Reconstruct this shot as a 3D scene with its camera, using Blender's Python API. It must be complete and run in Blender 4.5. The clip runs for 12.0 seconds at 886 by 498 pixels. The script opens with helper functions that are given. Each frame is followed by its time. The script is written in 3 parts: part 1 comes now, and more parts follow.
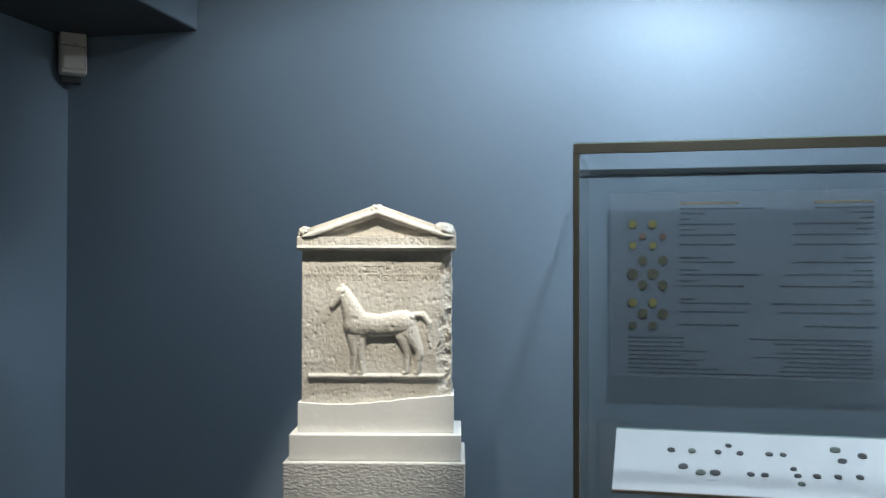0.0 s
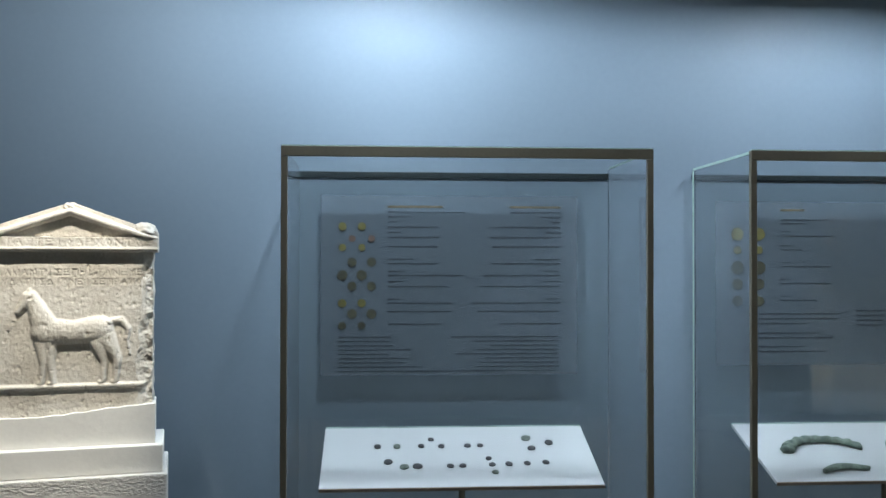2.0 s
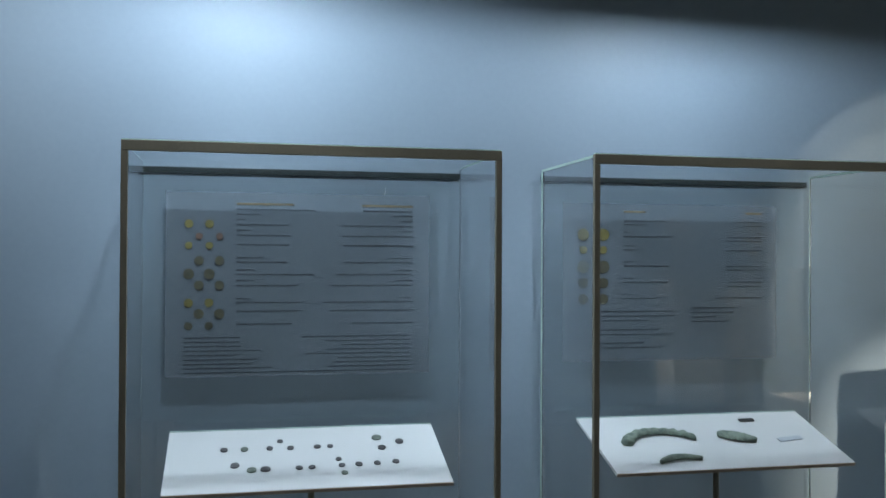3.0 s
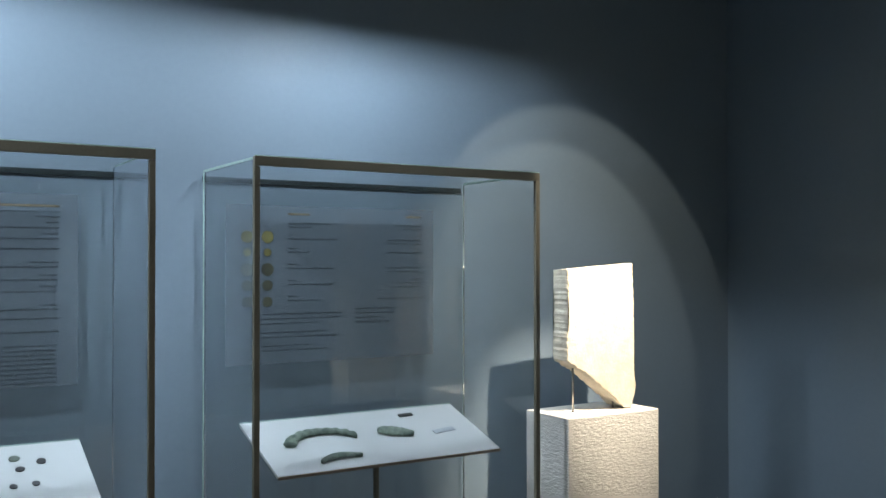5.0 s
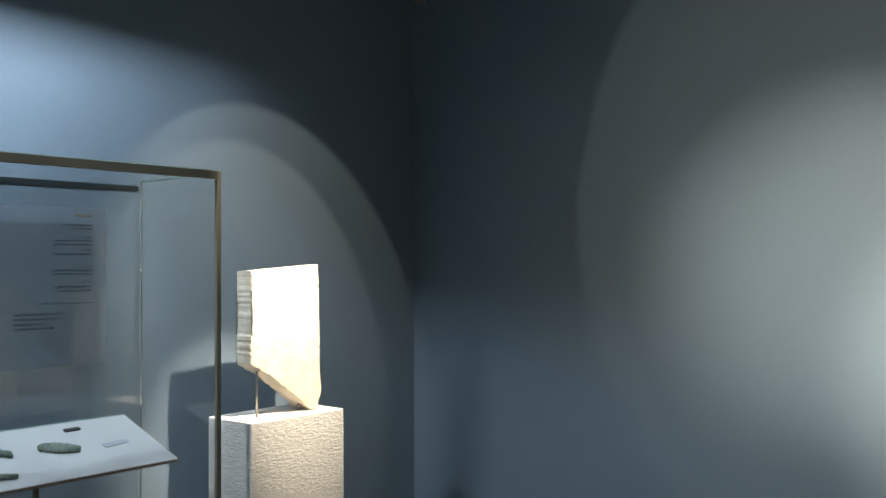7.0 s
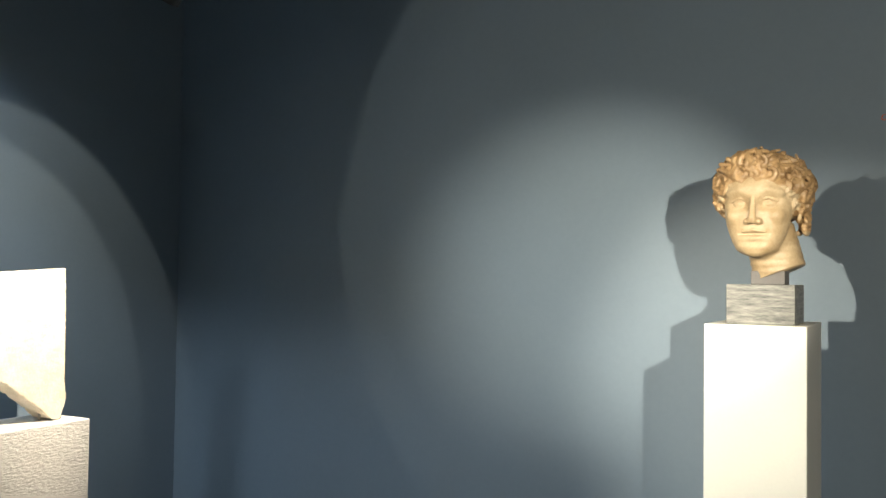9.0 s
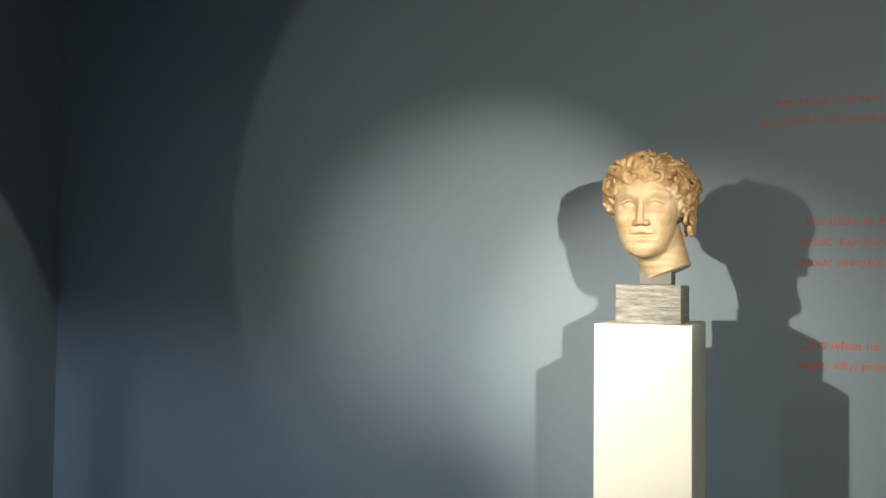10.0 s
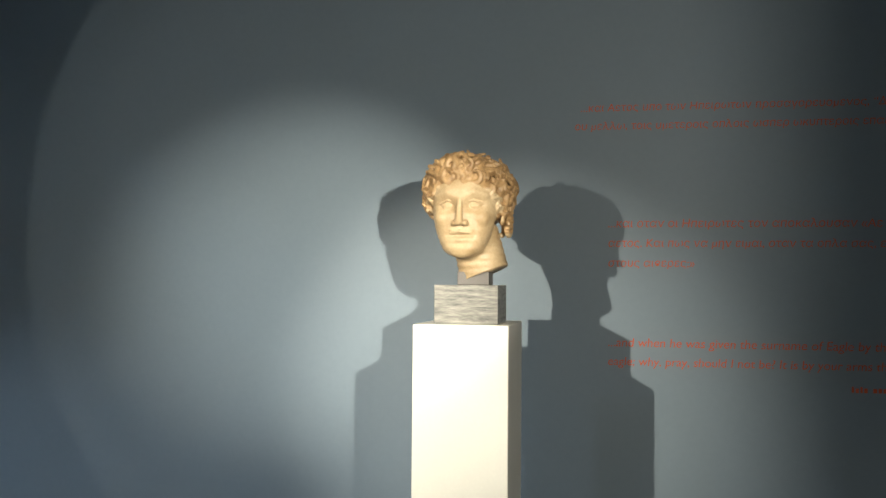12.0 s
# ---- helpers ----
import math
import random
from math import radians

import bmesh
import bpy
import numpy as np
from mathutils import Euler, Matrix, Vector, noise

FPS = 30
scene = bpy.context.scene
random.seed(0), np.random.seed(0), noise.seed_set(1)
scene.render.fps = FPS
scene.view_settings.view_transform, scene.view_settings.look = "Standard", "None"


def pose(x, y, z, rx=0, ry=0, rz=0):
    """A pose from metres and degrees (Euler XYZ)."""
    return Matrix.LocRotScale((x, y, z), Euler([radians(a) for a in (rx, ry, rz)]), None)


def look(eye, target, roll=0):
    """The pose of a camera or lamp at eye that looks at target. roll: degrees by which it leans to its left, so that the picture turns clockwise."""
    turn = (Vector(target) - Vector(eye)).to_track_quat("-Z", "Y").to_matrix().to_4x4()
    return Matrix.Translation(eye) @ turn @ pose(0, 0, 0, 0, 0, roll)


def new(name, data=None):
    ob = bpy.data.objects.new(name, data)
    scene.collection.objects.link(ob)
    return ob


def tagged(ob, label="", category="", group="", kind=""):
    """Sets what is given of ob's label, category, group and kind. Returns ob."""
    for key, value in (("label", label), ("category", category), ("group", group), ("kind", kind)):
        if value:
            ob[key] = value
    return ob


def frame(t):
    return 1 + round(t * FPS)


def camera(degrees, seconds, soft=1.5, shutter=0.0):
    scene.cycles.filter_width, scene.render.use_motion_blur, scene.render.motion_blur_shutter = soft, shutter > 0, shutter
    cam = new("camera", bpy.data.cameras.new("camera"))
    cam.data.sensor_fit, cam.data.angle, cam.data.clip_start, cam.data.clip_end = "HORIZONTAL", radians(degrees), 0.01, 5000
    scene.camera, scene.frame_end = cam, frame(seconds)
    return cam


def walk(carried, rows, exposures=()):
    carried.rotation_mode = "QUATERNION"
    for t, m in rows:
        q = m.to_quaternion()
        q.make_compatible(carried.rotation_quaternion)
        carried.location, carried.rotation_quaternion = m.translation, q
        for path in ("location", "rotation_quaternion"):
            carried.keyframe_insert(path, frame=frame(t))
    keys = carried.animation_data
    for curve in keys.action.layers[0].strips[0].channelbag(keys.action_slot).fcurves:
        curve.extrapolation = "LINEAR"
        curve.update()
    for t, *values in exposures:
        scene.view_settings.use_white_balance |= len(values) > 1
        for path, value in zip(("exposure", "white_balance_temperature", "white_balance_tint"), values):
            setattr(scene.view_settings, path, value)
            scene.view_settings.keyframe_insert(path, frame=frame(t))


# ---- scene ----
cam = camera(51.3, 12.0)
PATH = [
    (0, (0.364, 0.108, 1.66), (-0.084, 2.057, 1.691), 0.1),
    (0.5, (0.379, 0.108, 1.664), (0.06, 2.082, 1.692), 0.1),
    (1, (0.391, 0.109, 1.673), (0.221, 2.102, 1.696), 0.1),
    (1.5, (0.398, 0.108, 1.666), (0.371, 2.107, 1.695), 0.1),
    (2, (0.408, 0.11, 1.67), (0.547, 2.105, 1.698), 0.1),
    (2.5, (0.432, 0.109, 1.673), (0.708, 2.09, 1.701), 0.1),
    (2.7, (0.437, 0.115, 1.68), (0.776, 2.085, 1.703), 0.2),
    (4.3, (0.482, 0.102, 1.679), (1.302, 1.926, 1.705), -0.0),
    (4.5, (0.493, 0.099, 1.686), (1.382, 1.891, 1.708), -0.0),
    (5, (0.513, 0.099, 1.685), (1.564, 1.8, 1.708), -0.0),
    (5.5, (0.542, 0.094, 1.681), (1.728, 1.704, 1.707), -0.0),
    (6, (0.572, 0.095, 1.682), (1.897, 1.594, 1.708), -0.0),
    (6.5, (0.577, 0.076, 1.662), (1.999, 1.481, 1.701), -0.1),
    (7, (0.589, 0.078, 1.673), (2.117, 1.369, 1.705), -0.2),
    (7.2, (0.585, 0.074, 1.677), (2.153, 1.316, 1.708), -0.1),
    (8.8, (0.612, -0.070, 1.655), (2.360, 0.900, 1.719), 0.80),
    (9, (0.618, -0.069, 1.655), (2.387, 0.861, 1.719), 0.77),
    (9.5, (0.633, -0.069, 1.655), (2.449, 0.765, 1.723), 0.67),
    (10, (0.647, -0.069, 1.655), (2.509, 0.660, 1.724), 0.61),
    (10.5, (0.662, -0.068, 1.655), (2.560, 0.560, 1.726), 0.56),
    (11, (0.677, -0.068, 1.655), (2.604, 0.463, 1.727), 0.49),
    (11.5, (0.691, -0.067, 1.655), (2.639, 0.380, 1.729), 0.47),
    (12, (0.706, -0.067, 1.655), (2.672, 0.296, 1.729), 0.47),
]
walk(cam, [(t, look(e, g, r)) for t, e, g, r in PATH])

# ---- light ----
world = bpy.data.worlds.new("world")
scene.world = world
world.use_nodes = True
world.node_tree.nodes["Background"].inputs[0].default_value = (0.5, 0.6, 0.75, 1)
world.node_tree.nodes["Background"].inputs[1].default_value = 0.02
COOL = (0.73, 0.87, 1.0)
NEUTRAL = (1.0, 0.93, 0.75)
WARM = (1.0, 0.88, 0.70)


def spot(name, eye, target, watts, half, blend, colour, size=0.02):
    """One beam of a ceiling spotlight; half is the cone's half angle in degrees."""
    data = bpy.data.lights.new(name, "SPOT")
    data.energy, data.color, data.shadow_soft_size = watts, colour, size
    data.spot_size, data.spot_blend = radians(2 * half), blend
    ob = new(name, data)
    ob.matrix_world = look(eye, target)
    return ob


CASE_LAMP_1 = (0.44, 2.36, 2.75)
CASE_LAMP_2 = (1.84, 2.40, 2.66)
STELE_LAMP = (-0.24, 1.76, 2.92)
FRAGMENT_LAMP = (2.553, 1.856, 2.429)
BUST_LAMP_R = (1.27, -0.46, 2.06)
BUST_LAMP_L = (1.26, 1.21, 2.14)
BUST = (3.10, 0.31, 1.78)
# three added lamps behind the camera, only to lift the room's ambient level
HALL_FILL_LAMPS = ((-0.4, -2.9, 2.9), (1.2, -2.9, 2.9), (2.8, -2.9, 2.9))

spot("case_beam", CASE_LAMP_1, (0.44, 2.60, 1.6), 88, 82, 0.25, COOL, 0.036)
spot("case_beam", CASE_LAMP_2, (1.84, 2.60, 1.6), 50, 82, 0.25, COOL, 0.036)
spot("stele_beam", STELE_LAMP, (-0.40, 2.45, 1.52), 175, 12.5, 0.8, (1.0, 0.955, 0.84), 0.02)
# extra cool beam, added to brighten the upper wall left of the cases
spot("stele_wall_fill", STELE_LAMP, (-0.52, 2.92, 2.40), 24, 34, 0.9, (0.86, 0.95, 1.0), 0.02)
spot("fragment_spill", FRAGMENT_LAMP, (2.725, 2.550, 1.900), 13, 29.7, 0.10, NEUTRAL, 0.012)
spot("fragment_ring", FRAGMENT_LAMP, (2.680, 2.520, 1.870), 13, 25.4, 0.15, NEUTRAL, 0.012)
spot("fragment_core", FRAGMENT_LAMP, (2.66, 2.50, 1.40), 290, 16, 0.85, WARM, 0.012)
spot("bust_core", BUST_LAMP_R, (3.743, 0.94, 1.68), 300, 14.0, 0.95, NEUTRAL, 0.012)
spot("bust_ring", BUST_LAMP_R, (3.743, 0.20, 1.92), 9, 28.0, 0.05, NEUTRAL, 0.012)
spot("bust_spill", BUST_LAMP_R, (3.743, 0.2, 1.92), 46, 30.7, 0.05, NEUTRAL, 0.012)
spot("bust_spill", BUST_LAMP_L, (3.10, 0.60, 1.78), 14, 52, 0.9, NEUTRAL, 0.012)
spot("bust_core", BUST_LAMP_L, (3.743, 0.30, 1.28), 255, 18, 0.95, NEUTRAL, 0.012)
# fill light: bounces off the floor, from lamps added out of view
for _at in HALL_FILL_LAMPS:
    spot("hall_fill_beam", _at, (_at[0], _at[1], 0), 85, 60, 0.6, NEUTRAL, 0.04)


# ---- materials ----
def material(name, colour, rough=0.6, metal=0.0, vary=0.12, scale=6.0, grain=120.0, bump=0.0, bump_scale=None, colour2=None, stretch=(1, 1, 1), depth=0.004):
    """A surface with broad and fine variation of colour and a fine relief."""
    m = bpy.data.materials.new(name)
    m.use_nodes = True
    t = m.node_tree
    n, link = t.nodes, t.links.new
    b = n["Principled BSDF"]
    b.inputs["Roughness"].default_value, b.inputs["Metallic"].default_value = rough, metal
    at = n.new("ShaderNodeTexCoord")
    mp = n.new("ShaderNodeMapping")
    mp.inputs["Scale"].default_value = stretch
    link(at.outputs["Object"], mp.inputs["Vector"])
    broad, fine = n.new("ShaderNodeTexNoise"), n.new("ShaderNodeTexNoise")
    broad.inputs["Scale"].default_value, broad.inputs["Detail"].default_value = scale, 5
    fine.inputs["Scale"].default_value, fine.inputs["Detail"].default_value = grain, 3
    link(mp.outputs["Vector"], broad.inputs["Vector"])
    link(mp.outputs["Vector"], fine.inputs["Vector"])
    mix = n.new("ShaderNodeMix")
    mix.data_type = "FLOAT"
    mix.inputs["Factor"].default_value = 0.35
    link(broad.outputs["Fac"], mix.inputs["A"])
    link(fine.outputs["Fac"], mix.inputs["B"])
    ramp = n.new("ShaderNodeValToRGB")
    low = colour2 or [c * (1 - vary) for c in colour]
    high = colour if colour2 else [min(1, c * (1 + vary)) for c in colour]
    ramp.color_ramp.elements[0].position, ramp.color_ramp.elements[1].position = 0.32, 0.68
    ramp.color_ramp.elements[0].color, ramp.color_ramp.elements[1].color = (*low, 1), (*high, 1)
    link(mix.outputs["Result"], ramp.inputs["Fac"])
    link(ramp.outputs["Color"], b.inputs["Base Color"])
    if bump:
        rel = n.new("ShaderNodeTexNoise")
        rel.inputs["Scale"].default_value, rel.inputs["Detail"].default_value = bump_scale or grain, 6
        link(mp.outputs["Vector"], rel.inputs["Vector"])
        bp = n.new("ShaderNodeBump")
        bp.inputs["Strength"].default_value, bp.inputs["Distance"].default_value = bump, depth
        link(rel.outputs["Fac"], bp.inputs["Height"])
        link(bp.outputs["Normal"], b.inputs["Normal"])
    return m


def sheet(name, colour, veil, through_colour):
    """A thin printed film: lets most light through and veils it a little."""
    m = bpy.data.materials.new(name)
    m.use_nodes = True
    t = m.node_tree
    t.nodes.clear()
    out, mix = t.nodes.new("ShaderNodeOutputMaterial"), t.nodes.new("ShaderNodeMixShader")
    clear, dull = t.nodes.new("ShaderNodeBsdfTransparent"), t.nodes.new("ShaderNodeBsdfDiffuse")
    clear.inputs["Color"].default_value, dull.inputs["Color"].default_value = (*through_colour, 1), (*colour, 1)
    mix.inputs["Fac"].default_value = veil
    t.links.new(clear.outputs[0], mix.inputs[1])
    t.links.new(dull.outputs[0], mix.inputs[2])
    t.links.new(mix.outputs[0], out.inputs["Surface"])
    return m


WALL = material("blue_grey_wall_paint", (0.215, 0.272, 0.33), 0.55, vary=0.04, scale=2.0, grain=60, bump=0.12, bump_scale=220, depth=0.001)
# ceiling paint, and the colour that stands for shade under the bulkhead
CEILING_AND_SHADE = material("dark_ceiling_paint_and_shade", (0.05, 0.055, 0.06), 0.8, vary=0.1)
FLOOR = material("grey_floor_stone", (0.38, 0.37, 0.35), 0.35, vary=0.15, scale=3)
WHITE = material("white_painted_board", (0.64, 0.65, 0.65), 0.5, vary=0.02, bump=0.05)
WHITE_PLASTER = material("white_plaster", (0.72, 0.70, 0.66), 0.7, vary=0.05, scale=9, bump=0.25, bump_scale=45)
PLINTH_WHITE = material("cream_painted_plinth", (0.80, 0.77, 0.70), 0.6, vary=0.03, scale=5, bump=0.2, bump_scale=160, depth=0.001)
ROUGH = material("rough_rendered_plinth", (0.62, 0.59, 0.55), 0.8, vary=0.08, scale=20, bump=1.0, bump_scale=140, stretch=(0.6, 0.6, 1.3), depth=0.005)
ROUGH_FINE = material("fine_rendered_plinth", (0.62, 0.59, 0.55), 0.8, vary=0.08, scale=20, bump=0.9, bump_scale=100, stretch=(0.55, 0.55, 1.6), depth=0.004)
STONE = material("weathered_limestone", (0.62, 0.582, 0.52), 0.85, vary=0.12, scale=14, grain=160, bump=0.6, bump_scale=110, colour2=(0.42, 0.385, 0.33))
FRAGMENT = material("pale_limestone_fragment", (0.74, 0.66, 0.54), 0.85, scale=18, grain=190, bump=0.85, bump_scale=60, colour2=(0.56, 0.47, 0.35))
MARBLE = material("honey_marble", (0.45, 0.345, 0.215), 0.45, scale=16, grain=150, bump=0.7, bump_scale=75, colour2=(0.30, 0.20, 0.10), depth=0.002)
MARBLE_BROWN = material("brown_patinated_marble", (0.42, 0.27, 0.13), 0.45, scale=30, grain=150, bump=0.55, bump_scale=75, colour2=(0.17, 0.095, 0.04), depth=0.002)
BASE_STONE = material("veined_grey_marble", (0.33, 0.315, 0.28), 0.4, scale=20, grain=90, bump=0.25, colour2=(0.035, 0.037, 0.04), stretch=(0.7, 0.7, 6))
NECK_STONE = material("dark_grey_block", (0.10, 0.09, 0.085), 0.5, vary=0.15)
BRONZE = material("dark_bronze_metal", (0.20, 0.172, 0.125), 0.5, 0.15, vary=0.15)
# near-black colour for the shadow band painted behind each case
TOP_EDGE_SHADOW = material("dark_top_edge_shadow", (0.02, 0.028, 0.030), 0.5, vary=0.1)
STEEL = material("brushed_steel", (0.35, 0.33, 0.30), 0.35, 1.0, vary=0.08)
# ground glass edges, and the highlight painted along the front rail
EDGE_AND_HIGHLIGHT = material("green_glass_edge_and_highlight", (0.42, 0.56, 0.50), 0.15, 0.0, vary=0.2, scale=20)
WOOD = material("brown_board_edge", (0.30, 0.22, 0.16), 0.6, vary=0.15, scale=20)
COIN = material("tarnished_silver_coin", (0.10, 0.10, 0.105), 0.5, 0.4, vary=0.4, scale=70, grain=500, bump=0.5, bump_scale=300, depth=0.001)
PATINA_COIN = material("green_bronze_coin", (0.16, 0.19, 0.16), 0.6, 0.2, vary=0.3, scale=70, bump=0.5, bump_scale=300, depth=0.001)
PATINA = material("green_bronze_patina", (0.30, 0.36, 0.29), 0.75, 0.1, scale=50, grain=260, bump=0.9, bump_scale=110, colour2=(0.09, 0.125, 0.105))
PLASTIC = material("off_white_plastic", (0.66, 0.60, 0.54), 0.4, vary=0.03)
DARK = material("dark_plastic", (0.04, 0.04, 0.04), 0.5)
LABEL = material("pale_label_card", (0.46, 0.50, 0.55), 0.5, vary=0.05)
INK_RED = material("orange_red_lettering", (0.64, 0.105, 0.035), 0.5, vary=0.05)
INK = material("dark_print", (0.035, 0.042, 0.05), 0.7, vary=0.1)
INK_GOLD = material("ochre_print", (0.22, 0.17, 0.10), 0.7, vary=0.1)
PRINT_GOLD = material("printed_gold_coin", (0.23, 0.20, 0.06), 0.7, scale=90, grain=300, colour2=(0.09, 0.08, 0.03))
PRINT_GREY = material("printed_grey_coin", (0.11, 0.105, 0.06), 0.7, scale=90, grain=300, colour2=(0.035, 0.035, 0.03))
PRINT_RED = material("printed_copper_coin", (0.18, 0.11, 0.08), 0.7, scale=90, grain=300, colour2=(0.09, 0.06, 0.05))
FILM = sheet("printed_clear_film", (0.36, 0.43, 0.50), 0.23, (0.82, 0.82, 0.82))
LAMP_BLACK = material("black_lamp_housing", (0.03, 0.03, 0.03), 0.4)
LENS = bpy.data.materials.new("glowing_lamp_lens")
LENS.use_nodes = True
LENS.node_tree.nodes["Principled BSDF"].inputs["Emission Color"].default_value = (1, 0.95, 0.88, 1)
LENS.node_tree.nodes["Principled BSDF"].inputs["Emission Strength"].default_value = 4

GLASS = bpy.data.materials.new("clear_glass")
GLASS.use_nodes = True
_g = GLASS.node_tree.nodes["Principled BSDF"]
_g.inputs["Base Color"].default_value = (0.92, 0.93, 0.935, 1)
_g.inputs["Roughness"].default_value, _g.inputs["IOR"].default_value, _g.inputs["Transmission Weight"].default_value = 0.0, 1.45, 1.0

FRONT_GLASS = GLASS.copy()
FRONT_GLASS.name = "coated_low_reflection_glass"
FRONT_GLASS.node_tree.nodes["Principled BSDF"].inputs["IOR"].default_value = 1.2


def tinted_pane(name, tint):
    """Thin greenish pane: clear but for its tint and a faint gloss, so that it dims what shines through it."""
    m = bpy.data.materials.new(name)
    m.use_nodes = True
    t = m.node_tree
    t.nodes.clear()
    out, mix = t.nodes.new("ShaderNodeOutputMaterial"), t.nodes.new("ShaderNodeMixShader")
    clear, gloss = t.nodes.new("ShaderNodeBsdfTransparent"), t.nodes.new("ShaderNodeBsdfGlossy")
    clear.inputs["Color"].default_value = (*tint, 1)
    gloss.inputs["Roughness"].default_value = 0.0
    mix.inputs["Fac"].default_value = 0.06
    t.links.new(clear.outputs[0], mix.inputs[1])
    t.links.new(gloss.outputs[0], mix.inputs[2])
    t.links.new(mix.outputs[0], out.inputs["Surface"])
    return m


CLEAR_TOP = tinted_pane("pale_tinted_top_glass", (0.945, 0.955, 0.955))
TINTED_GLASS = tinted_pane("grey_tinted_glass", (0.975, 0.98, 0.98))

# ---- builders ----
def box(lo, hi, bevel=0.0, segments=2):
    bm = bmesh.new()
    bmesh.ops.create_cube(bm, size=1)
    for v in bm.verts:
        v.co = Vector([lo[i] + (v.co[i] + 0.5) * (hi[i] - lo[i]) for i in range(3)])
    if bevel:
        bmesh.ops.bevel(bm, geom=bm.edges[:], offset=bevel, segments=segments, affect="EDGES", profile=0.5)
    return bm


def rod(a, b, r, sides=16, r2=None):
    bm = bmesh.new()
    a, b = Vector(a), Vector(b)
    bmesh.ops.create_cone(bm, cap_ends=True, segments=sides, radius1=r, radius2=r if r2 is None else r2, depth=(b - a).length)
    bmesh.ops.transform(bm, matrix=Matrix.Translation((a + b) / 2) @ (b - a).to_track_quat("Z", "Y").to_matrix().to_4x4(), verts=bm.verts)
    return bm


def merge(*parts):
    bm = bmesh.new()
    for p in parts:
        me = bpy.data.meshes.new("piece")
        p.to_mesh(me)
        p.free()
        bm.from_mesh(me)
        bpy.data.meshes.remove(me)
    return bm


def part(name, bm, mat, parent=None, label="", smooth=False):
    me = bpy.data.meshes.new(name)
    bm.to_mesh(me)
    bm.free()
    me.materials.append(mat)
    if smooth:
        for p in me.polygons:
            p.use_smooth = True
    ob = new(name, me)
    if parent:
        ob.parent = parent
    return tagged(ob, label)


def thing(name, m, label, category, group=""):
    ob = new(name)
    ob.empty_display_size = 0.1
    ob.matrix_world = m
    return tagged(ob, label, category, group)


def structure(name, bm, mat, label):
    return tagged(part(name, bm, mat), label, "", "", "structure")


# ---- the room ----
XW, XE, YN, YS, ZC = -1.615, 3.743, 2.92, -4.2, 3.15
structure("floor", box((XW - 0.2, YS - 0.2, -0.15), (XE + 0.2, YN + 0.2, 0)), FLOOR, "grey polished stone gallery floor")
structure("ceiling", box((XW - 0.2, YS - 0.2, ZC), (XE + 0.2, YN + 0.2, ZC + 0.15)), CEILING_AND_SHADE, "dark painted gallery ceiling")
structure("wall_north", box((XW - 0.2, YN, 0), (XE + 0.2, YN + 0.2, ZC)), WALL, "blue-grey painted wall behind the glass cases")
structure("wall_east", box((XE, YS, 0), (XE + 0.2, YN, ZC)), WALL, "blue-grey painted wall with red lettering")
structure("wall_west", box((XW - 0.2, YS, 0), (XW, YN, ZC)), WALL, "blue-grey painted side wall")
structure("wall_south", box((XW - 0.2, YS - 0.2, 0), (XE + 0.2, YS, ZC)), WALL, "blue-grey painted rear wall")
# added dark sheet: gives the bulkhead's underside its shade by colour
structure("soffit_shade", box((XW, YS, 2.436), (-1.130, YN, 2.4395)), CEILING_AND_SHADE, "dark sheet standing in for shade under the bulkhead")
structure("bulkhead", box((XW, YS, 2.44), (-1.126, YN, ZC), 0.004), WALL, "boxed-in blue-grey bulkhead under the ceiling")


# ---- spotlights hung from the ceiling ----
def ceiling_spot(eye, target, flap=None, room=-0.048):
    ob = thing("ceiling_spotlight", Matrix.Translation(eye), "small black ceiling spotlight with a glowing lens", "spotlight", "ceiling spotlights")
    way = (Vector(target) - Vector(eye)).normalized()
    part("stem", rod((0, 0, 0.06), (0, 0, ZC - eye[2] - 0.002), 0.008), LAMP_BLACK, ob, smooth=True)
    part("housing", rod(-way * 0.13, -way * 0.012, 0.038, 24), LAMP_BLACK, ob)
    part("lens", rod(-way * 0.0118, -way * 0.010, 0.024, 24), LENS, ob, "glowing round lens")
    # flaps added out of view, to cut the beam where the walls stay dark
    if flap is not None:
        door = box((-0.36, 0.098, -0.076), (0.36, 0.101, 0.10))
        for v in door.verts:
            if v.co.z < 0:
                v.co.z += flap[0 if v.co.x < 0 else 1]
        part("unseen_flap", door, LAMP_BLACK, ob, "unseen black flap that shades the wall above")
        part("unseen_flap", box((-0.30, -0.103, room), (0.30, -0.100, 0.10)), LAMP_BLACK, ob, "unseen black flap added to shade the room")
        low = -0.10 if flap[1] < 0 else -0.148
        if flap[0] > 0.04:
            part("unseen_flap", box((-0.203, -0.099, -0.12), (-0.200, 0.045, 0.02)), LAMP_BLACK, ob, "unseen black flap added to shade the side wall")
        part("unseen_flap", box((0.200, -0.099, low), (0.203, 0.097, 0.02)), LAMP_BLACK, ob, "unseen black flap added to shade the corner")
    return ob


RIGHT_SPOT = ceiling_spot(BUST_LAMP_R, BUST)
# unseen flap, added to dim the far end of the lettered wall softly
part("unseen_flap", box((0.098, -0.13, -0.09), (0.101, -0.004, 0.10)), LAMP_BLACK, RIGHT_SPOT, "unseen black flap added to shade the far wall")
# the three fixtures behind the camera are added, to carry the fill light
for _e, _t in ((FRAGMENT_LAMP, (2.60, 2.50, 1.60)), (STELE_LAMP, (-0.38, 2.45, 1.45)), (BUST_LAMP_L, BUST), *((p, (p[0], p[1], 0)) for p in HALL_FILL_LAMPS)):
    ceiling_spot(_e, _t)
